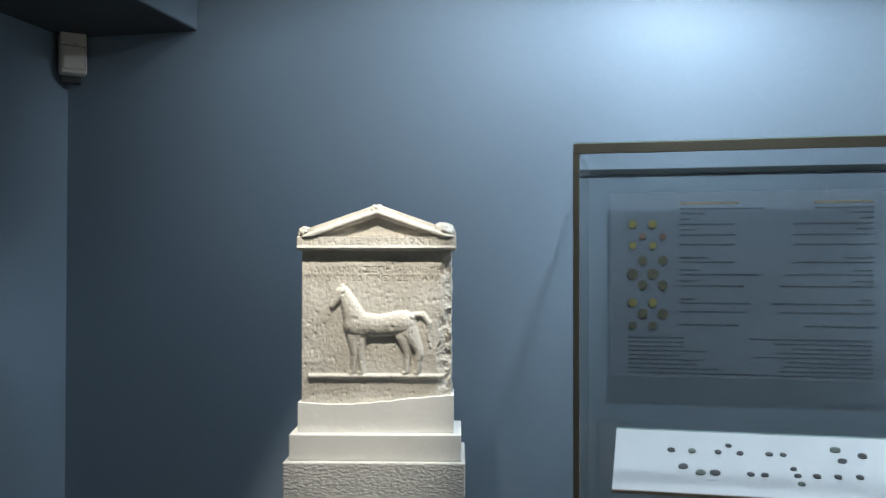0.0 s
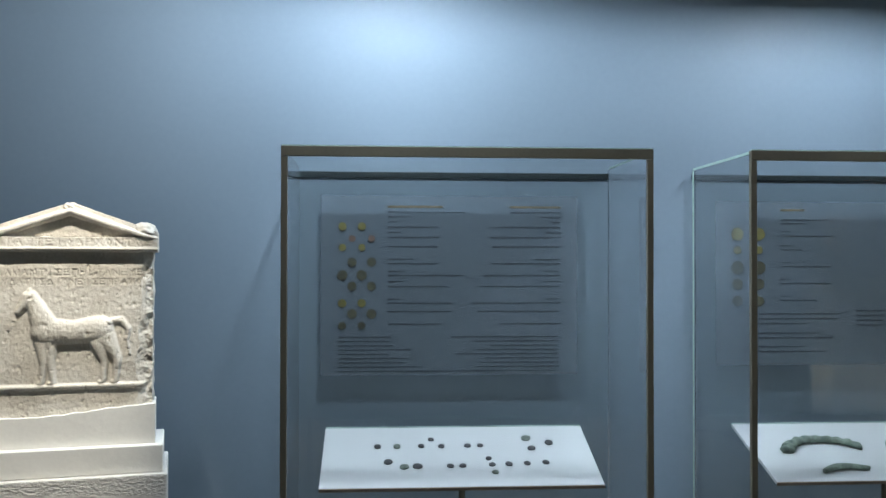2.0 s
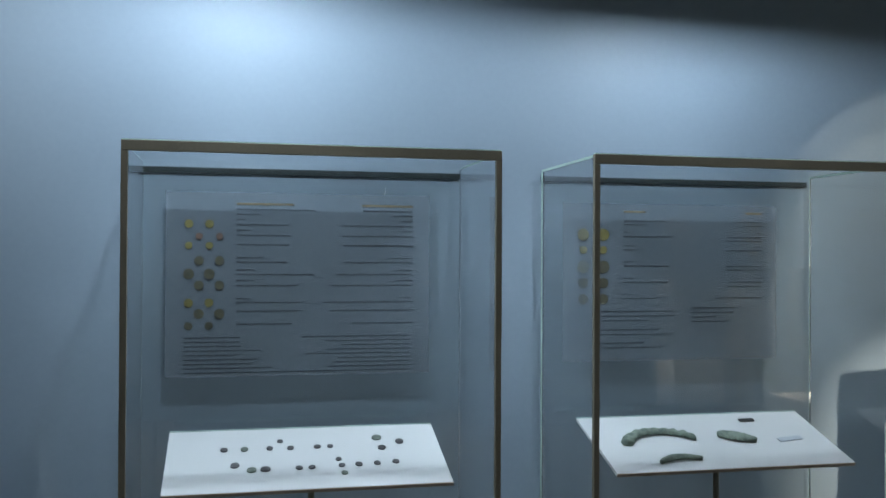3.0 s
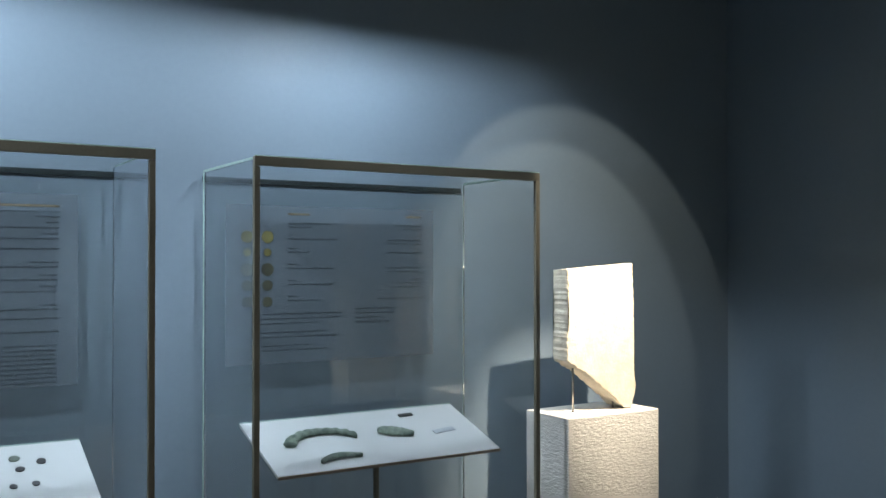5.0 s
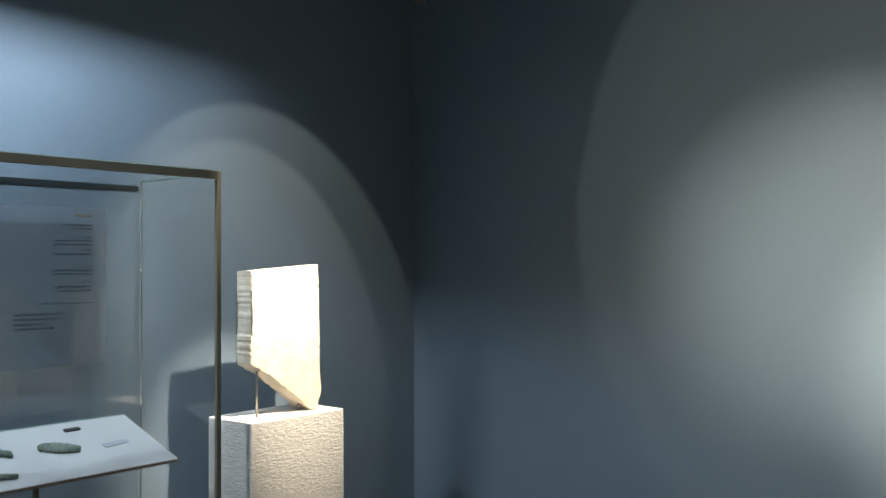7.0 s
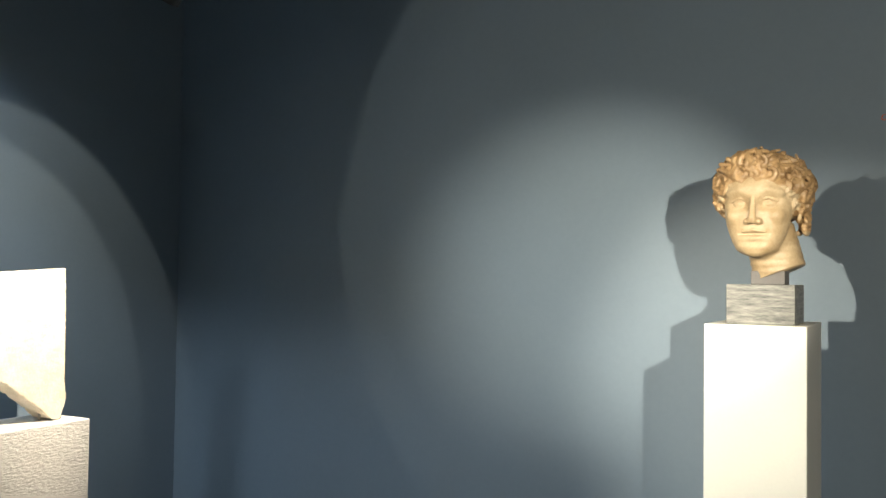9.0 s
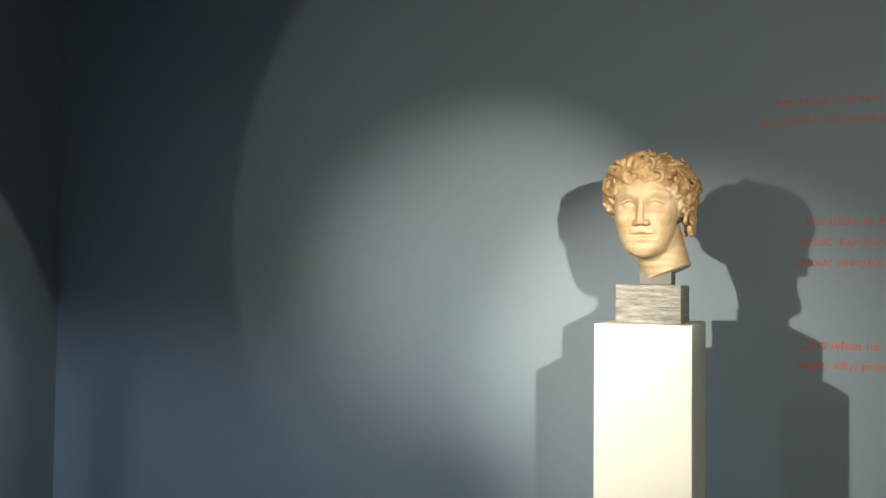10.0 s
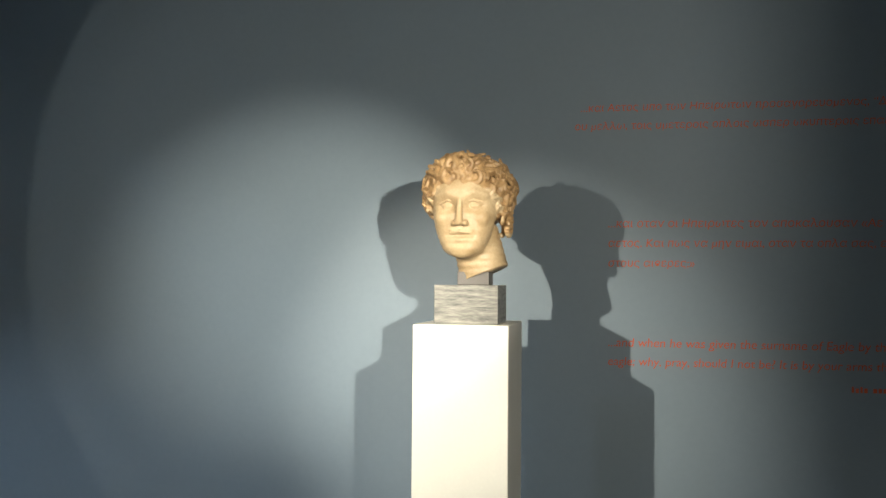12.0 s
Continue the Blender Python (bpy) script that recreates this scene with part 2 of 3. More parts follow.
ceiling_spot(CASE_LAMP_1, (0.44, 2.60, 1.6), (0.043, -0.005))
ceiling_spot(CASE_LAMP_2, (1.84, 2.60, 1.6), (0.018, 0.010), -0.012)


# ---- display cases ----
CY0, CY1, CTOP, CW = 2.45, 2.898, 1.965, 0.955
SB = (2.80, 1.189)   # shelf back edge: y, z
SF = (2.50, 1.088)   # shelf front edge


def display_case(x0, label):
    ob = thing("display_case", pose(x0, CY0, 0), label, "display case", "glass display cases")
    d, g = CY1 - CY0, 0.008
    part("plinth", box((0.0, 0.0, 0), (CW, d, 0.55), 0.004), BRONZE, ob, "dark metal base of the case")
    top = CTOP - 0.004
    panes = [
        part("front_pane", box((0.014, 0.004, 0.55), (CW - 0.014, 0.004 + g, top - 0.022)), FRONT_GLASS, ob),
        part("side_pane", box((0.002, 0.017, 0.55), (0.002 + g, d - g - 0.002, top - 0.009)), GLASS, ob),
        part("side_pane", box((CW - g - 0.002, 0.017, 0.55), (CW - 0.002, d - g - 0.002, top - 0.009)), GLASS, ob),
    ]
    for p in panes:
        p.visible_shadow = False
    part("top_pane", box((0.003, 0.016, top - 0.008), (CW - 0.003, d - 0.001, top)), CLEAR_TOP, ob)
    part("back_pane", box((0.003, d - g, 0.55), (CW - 0.003, d, top - 0.009)), TINTED_GLASS, ob)
    part("front_rail", box((0, 0, CTOP - 0.028), (CW, 0.014, CTOP - 0.003), 0.001), BRONZE, ob, "dark bronze front rail")
    part("front_post", box((0, 0, 0.55), (0.016, 0.015, CTOP - 0.0285), 0.001), BRONZE, ob, "dark bronze corner post")
    part("front_post", box((CW - 0.016, 0, 0.55), (CW, 0.015, CTOP - 0.0285), 0.001), BRONZE, ob, "dark bronze corner post")
    # pale strip whose colour makes the bright highlight on top of the rail
    part("rail_highlight", box((0.002, 0.001, CTOP - 0.0028), (CW - 0.002, 0.013, CTOP)), EDGE_AND_HIGHLIGHT, ob, "pale strip painted as the highlight along the front rail")
    # strip against the wall that draws the shadow of the back top edge
    part("top_edge_shadow", box((0.003, d + 0.0165, CTOP - 0.040), (CW - 0.003, d + 0.0215, CTOP - 0.022), 0.001), TOP_EDGE_SHADOW, ob, "dark strip standing in for the top edge shadow on the wall")
    for x in (0.0, CW - 0.003):
        part("top_edge", box((x, 0.016, CTOP - 0.012), (x + 0.003, d, CTOP - 0.0045)), EDGE_AND_HIGHLIGHT, ob, "green ground glass edge")
        part("back_edge", box((x, d - 0.0005, 0.55), (x + 0.003, d + 0.004, CTOP - 0.013)), EDGE_AND_HIGHLIGHT, ob, "green ground glass edge")
    return ob


def sloping_shelf(x0, label):
    """White board that slopes to the front, on a bronze stem; its x runs along the front edge, y up the slope."""
    rise = math.atan2(SB[1] - SF[1], SB[0] - SF[0])
    run = math.hypot(SB[1] - SF[1], SB[0] - SF[0])
    ob = thing("sloping_shelf", pose(x0, SF[0], SF[1], math.degrees(rise)), label, "shelf", "sloping shelves")
    w = 0.745
    part("board", box((0, 0.001, -0.010), (w, run, -0.0005), 0.001), WHITE, ob)
    part("front_edge", box((0, -0.002, -0.0105), (w, 0.0008, -0.0015)), WOOD, ob, "brown board edge")
    part("back_edge", box((0, run + 0.0005, -0.008), (w, run + 0.004, 0.001)), EDGE_AND_HIGHLIGHT, ob, "green glass strip along the back")
    a = Vector((w / 2 + 0.01, run / 2, -0.010))
    inv = ob.matrix_world.inverted()
    foot = inv @ Vector((x0 + a.x, (ob.matrix_world @ a).y, 0.552))
    part("stem", rod(a, foot, 0.009), BRONZE, ob, "dark bronze stem", True)
    return ob


CASE1, CASE2 = 0.162, 1.376
display_case(CASE1, "glass display case with bronze front frame, holding coins")
display_case(CASE2, "glass display case with bronze frame, holding bronze fragments")
SHELF1 = sloping_shelf(CASE1 + 0.094, "white sloping shelf carrying ancient coins inside glass case")
SHELF2 = sloping_shelf(CASE2 + 0.088, "white sloping shelf carrying bronze fragments inside glass case")


# ---- text panels on the back panes ----
def bars(rows, thick, y):
    """Flat print bars in the plane y: rows of (x0, x1, z)."""
    bm = bmesh.new()
    for x0, x1, z in rows:
        vs = [bm.verts.new(p) for p in ((x0, y, z - thick / 2), (x1, y, z - thick / 2), (x1, y, z + thick / 2), (x0, y, z + thick / 2))]
        bm.faces.new(vs)
    return bm


def disc(x, y, z, r, thick=0.0008, sides=20):
    return rod((x, y, z), (x, y - thick, z), r, sides)


def words(rng, x0, x1, z):
    """A printed line broken into words."""
    out, x = [], x0
    while x < x1 - 0.004:
        w = min(rng.uniform(0.012, 0.045), x1 - x)
        out.append((x, x + w, z))
        x += w + 0.004
    return out


def printed_panel(x0, z0, w, h, left, right, coins, blocks, label, seed):
    """Clear film with print: x0, z0 its upper left corner; left and right are columns of (drop, length)."""
    rng = random.Random(seed)
    ob = thing("printed_panel", pose(x0, CY1 - 0.0105, z0), label, "text panel", "text panels in the cases")
    part("film", box((0, 0, -h), (w, 0.0008, 0)), FILM, ob, "clear film with a milky tint")
    y, ox, oz = -0.001, 0.040, -0.012
    end = w - 0.052
    x_text = left["x"] + ox
    for a, b in ((x_text, x_text + left["head"]), (end - right["head"], end)):
        part("heading", bars([(a, b, oz - left["top"])], 0.0055, y), INK_GOLD, ob, "ochre heading line")
    rows = []
    for drop, length in left["rows"]:
        rows += words(rng, x_text, x_text + length, oz - drop)
    for drop, length in right["rows"]:
        rows += words(rng, end - length, end, oz - drop)
    for bx0, bx1, drop, count, step, ragged in blocks:
        for i in range(count):
            cut = rng.uniform(0.0, 0.45) * (bx1 - bx0)
            rows += words(rng, ox + bx0 + (cut if ragged == "left" else 0), ox + bx1 - (cut if ragged == "right" else 0), oz - drop - i * step)
    tagged(part("print_lines", bars(rows, 0.0027, y), INK, ob, "dark lines of small print"), kind="stuff")
    for cx, drop, r, mat in coins:
        part("coin_picture", disc(ox + cx, y - 0.0004, oz - drop, r), mat, ob, "round printed picture of a coin")
    return ob


G, S, R = PRINT_GOLD, PRINT_GREY, PRINT_RED
P1X, P1Z, P1W, P1H = 0.235, 1.870, 0.776, 0.540
LEFT1 = [(0.038, 0.232), (0.052, 0.067), (0.068, 0.032), (0.083, 0.150), (0.099, 0.044), (0.114, 0.153), (0.142, 0.155), (0.180, 0.077), (0.193, 0.147), (0.216, 0.05),
         (0.229, 0.227), (0.247, 0.05), (0.262, 0.184), (0.300, 0.04), (0.312, 0.2), (0.337, 0.193), (0.375, 0.16)]
RIGHT1 = [(d, l * f) for (d, l), f in zip(LEFT1, (0.66, 0.9, 1, 1.4, 1, 1.4, 1.35, 1, 1.42, 1, 1.03, 1, 1.35, 1, 1.35, 1.3, 1.15))]
COINS1 = [(0.0245 + 0.029 * odd + 0.058 * c, d, r, m) for d, odd, r, m in ((.082, 0, .012, G), (.118, 1, .010, R), (.145, 0, .0105, G), (.189, 1, .0135, S), (.228, 0, .0155, S), (.261, 1, .0135, S), (.312, 0, .0125, G), (.344, 1, .0145, S), (.379, 0, .0115, S)) for c in (0, 1)]
printed_panel(P1X, P1Z, P1W, P1H, {"x": 0.160, "top": 0.022, "head": 0.165, "rows": LEFT1}, {"head": 0.155, "rows": RIGHT1}, COINS1,
              ((0.012, 0.27, 0.414, 8, 0.0128, "right"), (0.35, 0.680, 0.414, 8, 0.0128, "left"), (0.012, 0.680, 0.5165, 1, 0.01, "")),
              "clear printed panel with coin pictures and bilingual text", 3)
P2X = P1X + CASE2 - CASE1
LEFT2 = [(0.044, 0.15), (0.056, 0.09), (0.080, 0.03), (0.094, 0.17), (0.124, 0.035), (0.137, 0.075), (0.176, 0.035), (0.189, 0.165), (0.228, 0.035), (0.241, 0.155), (0.280, 0.03), (0.293, 0.112)]
RIGHT2 = [(0.044, 0.10), (0.056, 0.07), (0.080, 0.02), (0.094, 0.13), (0.106, 0.13), (0.124, 0.03), (0.137, 0.127), (0.176, 0.02), (0.189, 0.13), (0.201, 0.13), (0.228, 0.03), (0.241, 0.117), (0.255, 0.125), (0.293, 0.17)]
COINS2 = [(0.028 + 0.062 * c, d, r, m) for d, r, m in ((0.089, 0.0195, G), (0.138, 0.0125, G), (0.192, 0.0205, S), (0.243, 0.017, S), (0.295, 0.0165, S)) for c in (0, 1)]
printed_panel(P2X, P1Z - 0.012, 0.745, 0.505, {"x": 0.160, "top": 0.014, "head": 0.075, "rows": LEFT2}, {"head": 0.06, "rows": RIGHT2}, COINS2,
              ((0.045, 0.36, 0.335, 3, 0.0150, "right"), (0.40, 0.56, 0.325, 4, 0.0150, "right"), (0.045, 0.34, 0.394, 2, 0.0150, "right"), (0.045, 0.33, 0.436, 2, 0.0150, "right")),
              "clear printed panel with five coin pictures and text", 5)


# ---- coins on the first shelf ----
def coin(u, v, r, green, seed):
    """An uneven struck coin lying on the shelf: u along its front edge, v up its slope."""
    rng = random.Random(seed)
    bm = bmesh.new()
    n, thick = 22, 0.0032
    rings = []
    for rr, z in ((0.99, 0.0), (1.0, thick * 0.5), (0.95, thick), (0.82, thick * 0.82), (0.62, thick * 1.05), (0.3, thick * 1.25)):
        rings.append([bm.verts.new((rr * r * (1 + 0.05 * math.sin(2 * a + seed) + 0.03 * math.sin(5 * a + 2 * seed)) * math.cos(a),
                                    rr * r * (1 + 0.05 * math.sin(2 * a + seed) + 0.03 * math.sin(5 * a + 2 * seed)) * math.sin(a), z + rng.uniform(-1, 1) * 0.00012)) for a in [2 * math.pi * k / n for k in range(n)]])
    for a, b in zip(rings, rings[1:]):
        for k in range(n):
            bm.faces.new((a[k], a[(k + 1) % n], b[(k + 1) % n], b[k]))
    bm.faces.new(rings[-1])
    bm.faces.new(rings[0][::-1])
    ob = part("coin", bm, PATINA_COIN if green else COIN, None, "", True)
    ob.matrix_world = SHELF1.matrix_world @ pose(u, v, 0.0004, 0, 0, rng.uniform(0, 360))
    return tagged(ob, "worn greenish ancient bronze coin on white shelf" if green else "dark tarnished ancient silver coin on white shelf", "coin", "coins on the shelf")


COIN_PLACES = ((0.150, 0.206, 0.0105, 0), (0.204, 0.206, 0.0105, 1), (0.272, 0.206, 0.0095, 0), (0.301, 0.242, 0.0085, 0), (0.328, 0.204, 0.0095, 0),
               (0.402, 0.206, 0.0095, 0), (0.437, 0.206, 0.0085, 0), (0.572, 0.244, 0.0140, 1), (0.580, 0.188, 0.0115, 0), (0.634, 0.218, 0.0125, 0),
               (0.179, 0.124, 0.0125, 0), (0.222, 0.098, 0.0125, 1), (0.258, 0.100, 0.0130, 0), (0.346, 0.100, 0.0095, 0), (0.380, 0.100, 0.0095, 0),
               (0.454, 0.136, 0.0085, 0), (0.460, 0.104, 0.0090, 0), (0.464, 0.066, 0.0090, 1), (0.506, 0.106, 0.0100, 0), (0.556, 0.108, 0.0095, 0), (0.608, 0.112, 0.0100, 0))
for _i, (_u, _v, _r, _gr) in enumerate(COIN_PLACES):
    coin(_u, _v, _r, _gr, 11 + _i)


# ---- bronze pieces and labels on the second shelf ----
def bronze_piece(name, along, width, height, u, v, turn, label, seed, ridge=0.0):
    """A corroded bronze strip; along(s) gives its middle line for s in 0..1, width(s) its half width."""
    rng = random.Random(seed)
    bm, n, m = bmesh.new(), 46, 14
    rings = []
    for i in range(n + 1):
        s = i / n
        p, q = Vector(along(s)), Vector(along(min(1, s + 0.01))) - Vector(along(max(0, s - 0.01)))
        side = Vector((-q.y, q.x)).normalized()
        w = max(0.0006, width(s))
        ring = []
        for k in range(m):
            a = 2 * math.pi * k / m
            e = 1 + 0.34 * noise.noise(Vector((s * 14, math.cos(a) * 1.6, math.sin(a) * 1.6 + seed))) + ridge * math.sin(s * 62) * max(0, math.sin(a))
            z = height * (0.45 + 0.55 * math.sin(a) * e) * min(1, w / 0.008 + 0.35)
            xy = p + side * (w * math.cos(a) * e)
            ring.append(bm.verts.new((xy.x, xy.y, max(0.0003, z))))
        rings.append(ring)
    for a, b in zip(rings, rings[1:]):
        for k in range(m):
            bm.faces.new((a[k], b[k], b[(k + 1) % m], a[(k + 1) % m]))
    bm.faces.new(rings[0])
    bm.faces.new(rings[-1][::-1])
    bmesh.ops.recalc_face_normals(bm, faces=bm.faces)
    ob = part(name, bm, PATINA, None, "", True)
    ob.matrix_world = SHELF2.matrix_world @ pose(u, v, 0.0003, 0, 0, turn)
    return tagged(ob, label, "bronze fragment", "bronze fragments on the shelf")


def arc(r, a0, a1, squash=1.0):
    return lambda s: (r * math.cos(radians(a0 + (a1 - a0) * s)), squash * r * math.sin(radians(a0 + (a1 - a0) * s)))


bronze_piece("bronze_crest", arc(0.118, 172, 28, 0.72), lambda s: 0.016 * (1 - s) ** 0.45 * (0.85 + 0.15 * math.sin(s * 70)) + 0.0035, 0.018, 0.205, 0.122, -4, "large curved green bronze crest with ribbed edge", 2, 0.26)
bronze_piece("bronze_strip", arc(0.100, 132, 48, 0.75), lambda s: 0.0125 * math.sin(math.pi * (0.08 + 0.86 * s)) ** 0.6, 0.012, 0.218, -0.012, 4, "short curved green bronze strip", 4)
bronze_piece("bronze_leaf", lambda s: (0.115 * s, 0.006 * math.sin(s * 3)), lambda s: 0.024 * math.sin(math.pi * min(1, 0.12 + 0.86 * s)) ** 0.7, 0.017, 0.395, 0.178, -24, "leaf-shaped lump of green corroded bronze", 6)
LABEL_DARK = tagged(part("small_label", box((0, 0, 0), (0.050, 0.016, 0.005), 0.001), DARK), "small dark label block on white shelf", "label")
LABEL_DARK.matrix_world = SHELF2.matrix_world @ pose(0.515, 0.255, 0.0003, 0, 0, 2)
LABEL_PALE = tagged(part("small_label", box((0, 0, 0), (0.082, 0.022, 0.003), 0.001), LABEL), "pale grey label card on white shelf", "label")
LABEL_PALE.matrix_world = SHELF2.matrix_world @ pose(0.580, 0.128, 0.0003, 0, 0, 8)


# ---- alarm sensor in the corner ----
SENSOR = thing("alarm_sensor", pose(XW + 0.062, YN - 0.062, 2.295, -6, 0, 45), "off-white plastic alarm sensor mounted in the corner", "sensor")
part("housing", box((-0.043, -0.022, 0), (0.043, 0.022, 0.142), 0.007, 3), PLASTIC, SENSOR)
part("window", box((-0.036, -0.0245, 0.012), (0.036, -0.0215, 0.092), 0.006, 3), PLASTIC, SENSOR, "curved translucent lens window")
part("indicator", rod((0.006, -0.0235, 0.102), (0.006, -0.0225, 0.102), 0.0025), DARK, SENSOR, "small dark indicator lamp")
part("seam", box((-0.040, -0.0228, 0.093), (0.040, -0.0218, 0.095)), DARK, SENSOR, "thin dark seam")
part("bracket", box((-0.032, 0.0225, -0.020), (0.032, 0.052, 0.06), 0.003), DARK, SENSOR, "dark wedge bracket")


# ---- horse stele on its stepped base ----
SM = pose(-0.386, 2.555, 0, 0, 0, 12)
SS = SM @ Matrix.Translation((0.009, 0, 0.0497)) @ Matrix.Diagonal((1.018, 1, 0.9747, 1))


def capsule_field(X, Z, caps):
    """Rounded relief height from capsules (x1, z1, r1, x2, z2, r2), in metres."""
    H = np.zeros_like(X)
    for x1, z1, r1, x2, z2, r2 in caps:
        dx, dz = x2 - x1, z2 - z1
        s = np.clip(((X - x1) * dx + (Z - z1) * dz) / (dx * dx + dz * dz + 1e-9), 0, 1)
        r = r1 + (r2 - r1) * s
        d = np.hypot(X - x1 - s * dx, Z - z1 - s * dz) / r
        h = np.where(d < 1, np.sqrt(np.clip(1 - d * d, 0, 1)) ** 0.8 * (0.35 * r + 0.0055), 0)
        H = np.maximum(H, h)
    return H


def smooth_field(H, times):
    for _ in range(times):
        P = np.pad(H, 1, mode="edge")
        H = (4 * H + P[:-2, 1:-1] + P[2:, 1:-1] + P[1:-1, :-2] + P[1:-1, 2:]) / 8
    return H


def relief_block(width, z0, z1, front, back, step, height, edge=0.0):
    """A block whose front (towards -y) is a field of heights; its rim runs back to the plane y = back."""
    nx, nz = int(width / step) + 1, int((z1 - z0) / step) + 1
    X, Z = np.meshgrid(np.linspace(-width / 2, width / 2, nx), np.linspace(z0, z1, nz))
    H = height(X, Z)
    verts = [(float(X[j, i]), front - float(H[j, i]), float(Z[j, i])) for j in range(nz) for i in range(nx)]
    faces = [(j * nx + i, j * nx + i + 1, (j + 1) * nx + i + 1, (j + 1) * nx + i) for j in range(nz - 1) for i in range(nx - 1)]
    rim = [i for i in range(nx)] + [j * nx + nx - 1 for j in range(1, nz)] + [(nz - 1) * nx + i for i in range(nx - 2, -1, -1)] + [j * nx for j in range(nz - 2, 0, -1)]
    steps = 7
    last = rim
    for k in range(1, steps + 1):
        f, ring = k / steps, []
        for r in rim:
            x, y, z = verts[r]
            w = edge * noise.noise(Vector((x * 30, f * 6, z * 30))) * (0 if k == steps else 1)
            ring.append(len(verts))
            verts.append((x + (w if abs(x) > width / 2 - 1e-6 else 0), y + (back - y) * f, z + (w if z > z1 - 1e-6 else 0)))
        faces += [(last[(i + 1) % len(rim)], last[i], ring[i], ring[(i + 1) % len(rim)]) for i in range(len(rim))]
        last = ring
    faces.append(tuple(last[::-1]))
    me = bpy.data.meshes.new("relief")
    me.from_pydata(verts, [], faces)
    bm = bmesh.new()
    bm.from_mesh(me)
    bpy.data.meshes.remove(me)
    return bm


def rough_field(X, Z, coarse, fine, seed):
    out = np.zeros_like(X)
    for j in range(X.shape[0]):
        for i in range(X.shape[1]):
            p = Vector((X[j, i], seed, Z[j, i]))
            out[j, i] = coarse * noise.noise(p * 22) + fine * noise.noise(p * 95)
    return out


def pits(X, Z, count, seed, deep=0.003):
    rng = random.Random(seed)
    H = np.zeros_like(X)
    for _ in range(count):
        cx, cz = rng.uniform(X.min(), X.max()), rng.uniform(Z.min(), Z.max())
        rx, rz = rng.uniform(0.001, 0.0035), rng.uniform(0.0015, 0.006)
        H -= deep * rng.uniform(0.3, 1) * np.exp(-((X - cx) / rx) ** 2 - ((Z - cz) / rz) ** 2)
    return H


STROKES = {"Α": "00 51 51 a0 22 82", "Δ": "00 51 51 a0 00 a0", "Μ": "00 01 01 50 50 a1 a1 a0", "Ν": "00 01 01 a0 a0 a1", "Τ": "01 a1 51 50", "Ι": "51 50",
           "Σ": "a1 01 01 53 53 00 00 a0", "Ε": "00 01 01 a1 03 73 00 a0", "Π": "00 01 01 a1 a1 a0", "Ρ": "00 01 01 81 81 83 83 03", "Υ": "01 53 a1 53 53 50",
           "Ο": "23 51 51 83 83 50 50 23", "Χ": "00 a1 01 a0"}


def letter_rows(X, Z, rows, seed):
    """Worn incised capitals in rows of (x0, x1, z, size, text); the strokes run between points of a 10 by 3 grid."""
    rng = random.Random(seed)
    H = np.zeros_like(X)
    level = {"0": -0.5, "1": 0.5, "2": -0.12, "3": 0.04}
    for x0, x1, z, size, text in rows:
        pitch = (x1 - x0) / len(text)
        for i, letter in enumerate(text):
            cx, worn = x0 + (i + 0.5) * pitch, rng.uniform(0.55, 1.0)
            ends = [((int(p[0], 16) / 10 - 0.5) * pitch * 0.66 + cx, z + level[p[1]] * size) for p in STROKES[letter].split()]
            for (ax, az), (bx, bz) in zip(ends[::2], ends[1::2]):
                dx, dz = bx - ax, bz - az
                f = np.clip(((X - ax) * dx + (Z - az) * dz) / (dx * dx + dz * dz), 0, 1)
                d = np.hypot(X - ax - f * dx, Z - az - f * dz)
                H = np.minimum(H, -0.0015 * worn * np.exp(-(d / 0.0013) ** 2))
    return H


def horse_height(X, Z):
    zg = 1.352                                     # the ledge that the horse stands on
    legs = [(-0.058, 0.104, .017, -0.054, 0.050, .0088), (-0.054, 0.050, .0088, -0.057, 0.007, .0062), (-0.042, 0.104, .018, -0.037, 0.050, .0095), (-0.037, 0.050, .0095, -0.034, 0.007, .0066),
            (0.068, 0.104, .020, 0.083, 0.056, .0092), (0.083, 0.056, .0092, 0.081, 0.007, .0064), (0.084, 0.116, .026, 0.113, 0.060, .0110), (0.113, 0.060, .0110, 0.110, 0.007, .0070)]
    body = [(-0.050, 0.134, .034, 0.010, 0.131, .0285), (0.010, 0.131, .0285, 0.072, 0.138, .033), (-0.055, 0.154, .029, -0.070, 0.192, .021), (-0.070, 0.192, .021, -0.082, 0.220, .0150),
            (-0.089, 0.221, .0145, -0.108, 0.189, .0085), (-0.082, 0.224, .012, -0.060, 0.196, .011), (-0.088, 0.232, .005, -0.086, 0.241, .003), (-0.108, 0.189, .0085, -0.112, 0.183, .0065)]
    tail = [(0.096, 0.158, .007, 0.121, 0.161, .0085), (0.121, 0.161, .0085, 0.138, 0.138, .0075), (0.138, 0.138, .0065, 0.135, 0.111, .0045), (0.135, 0.111, .0035, 0.142, 0.072, .002)]
    feet = [(x, 0.004, .0055, x - 0.007, 0.003, .0055) for x in (-0.057, -0.034, 0.081, 0.110)]
    H = 1.1 * capsule_field(X + 0.002, Z - zg, legs + body + feet) + 0.85 * capsule_field(X + 0.002, Z - zg, tail)
    ledge = 0.008 * np.clip(1 - np.abs((Z - zg + 0.006) / 0.0065) ** 4, 0, 1) * (np.abs(X) < 0.176)
    return smooth_field(np.maximum(H, ledge), 2)


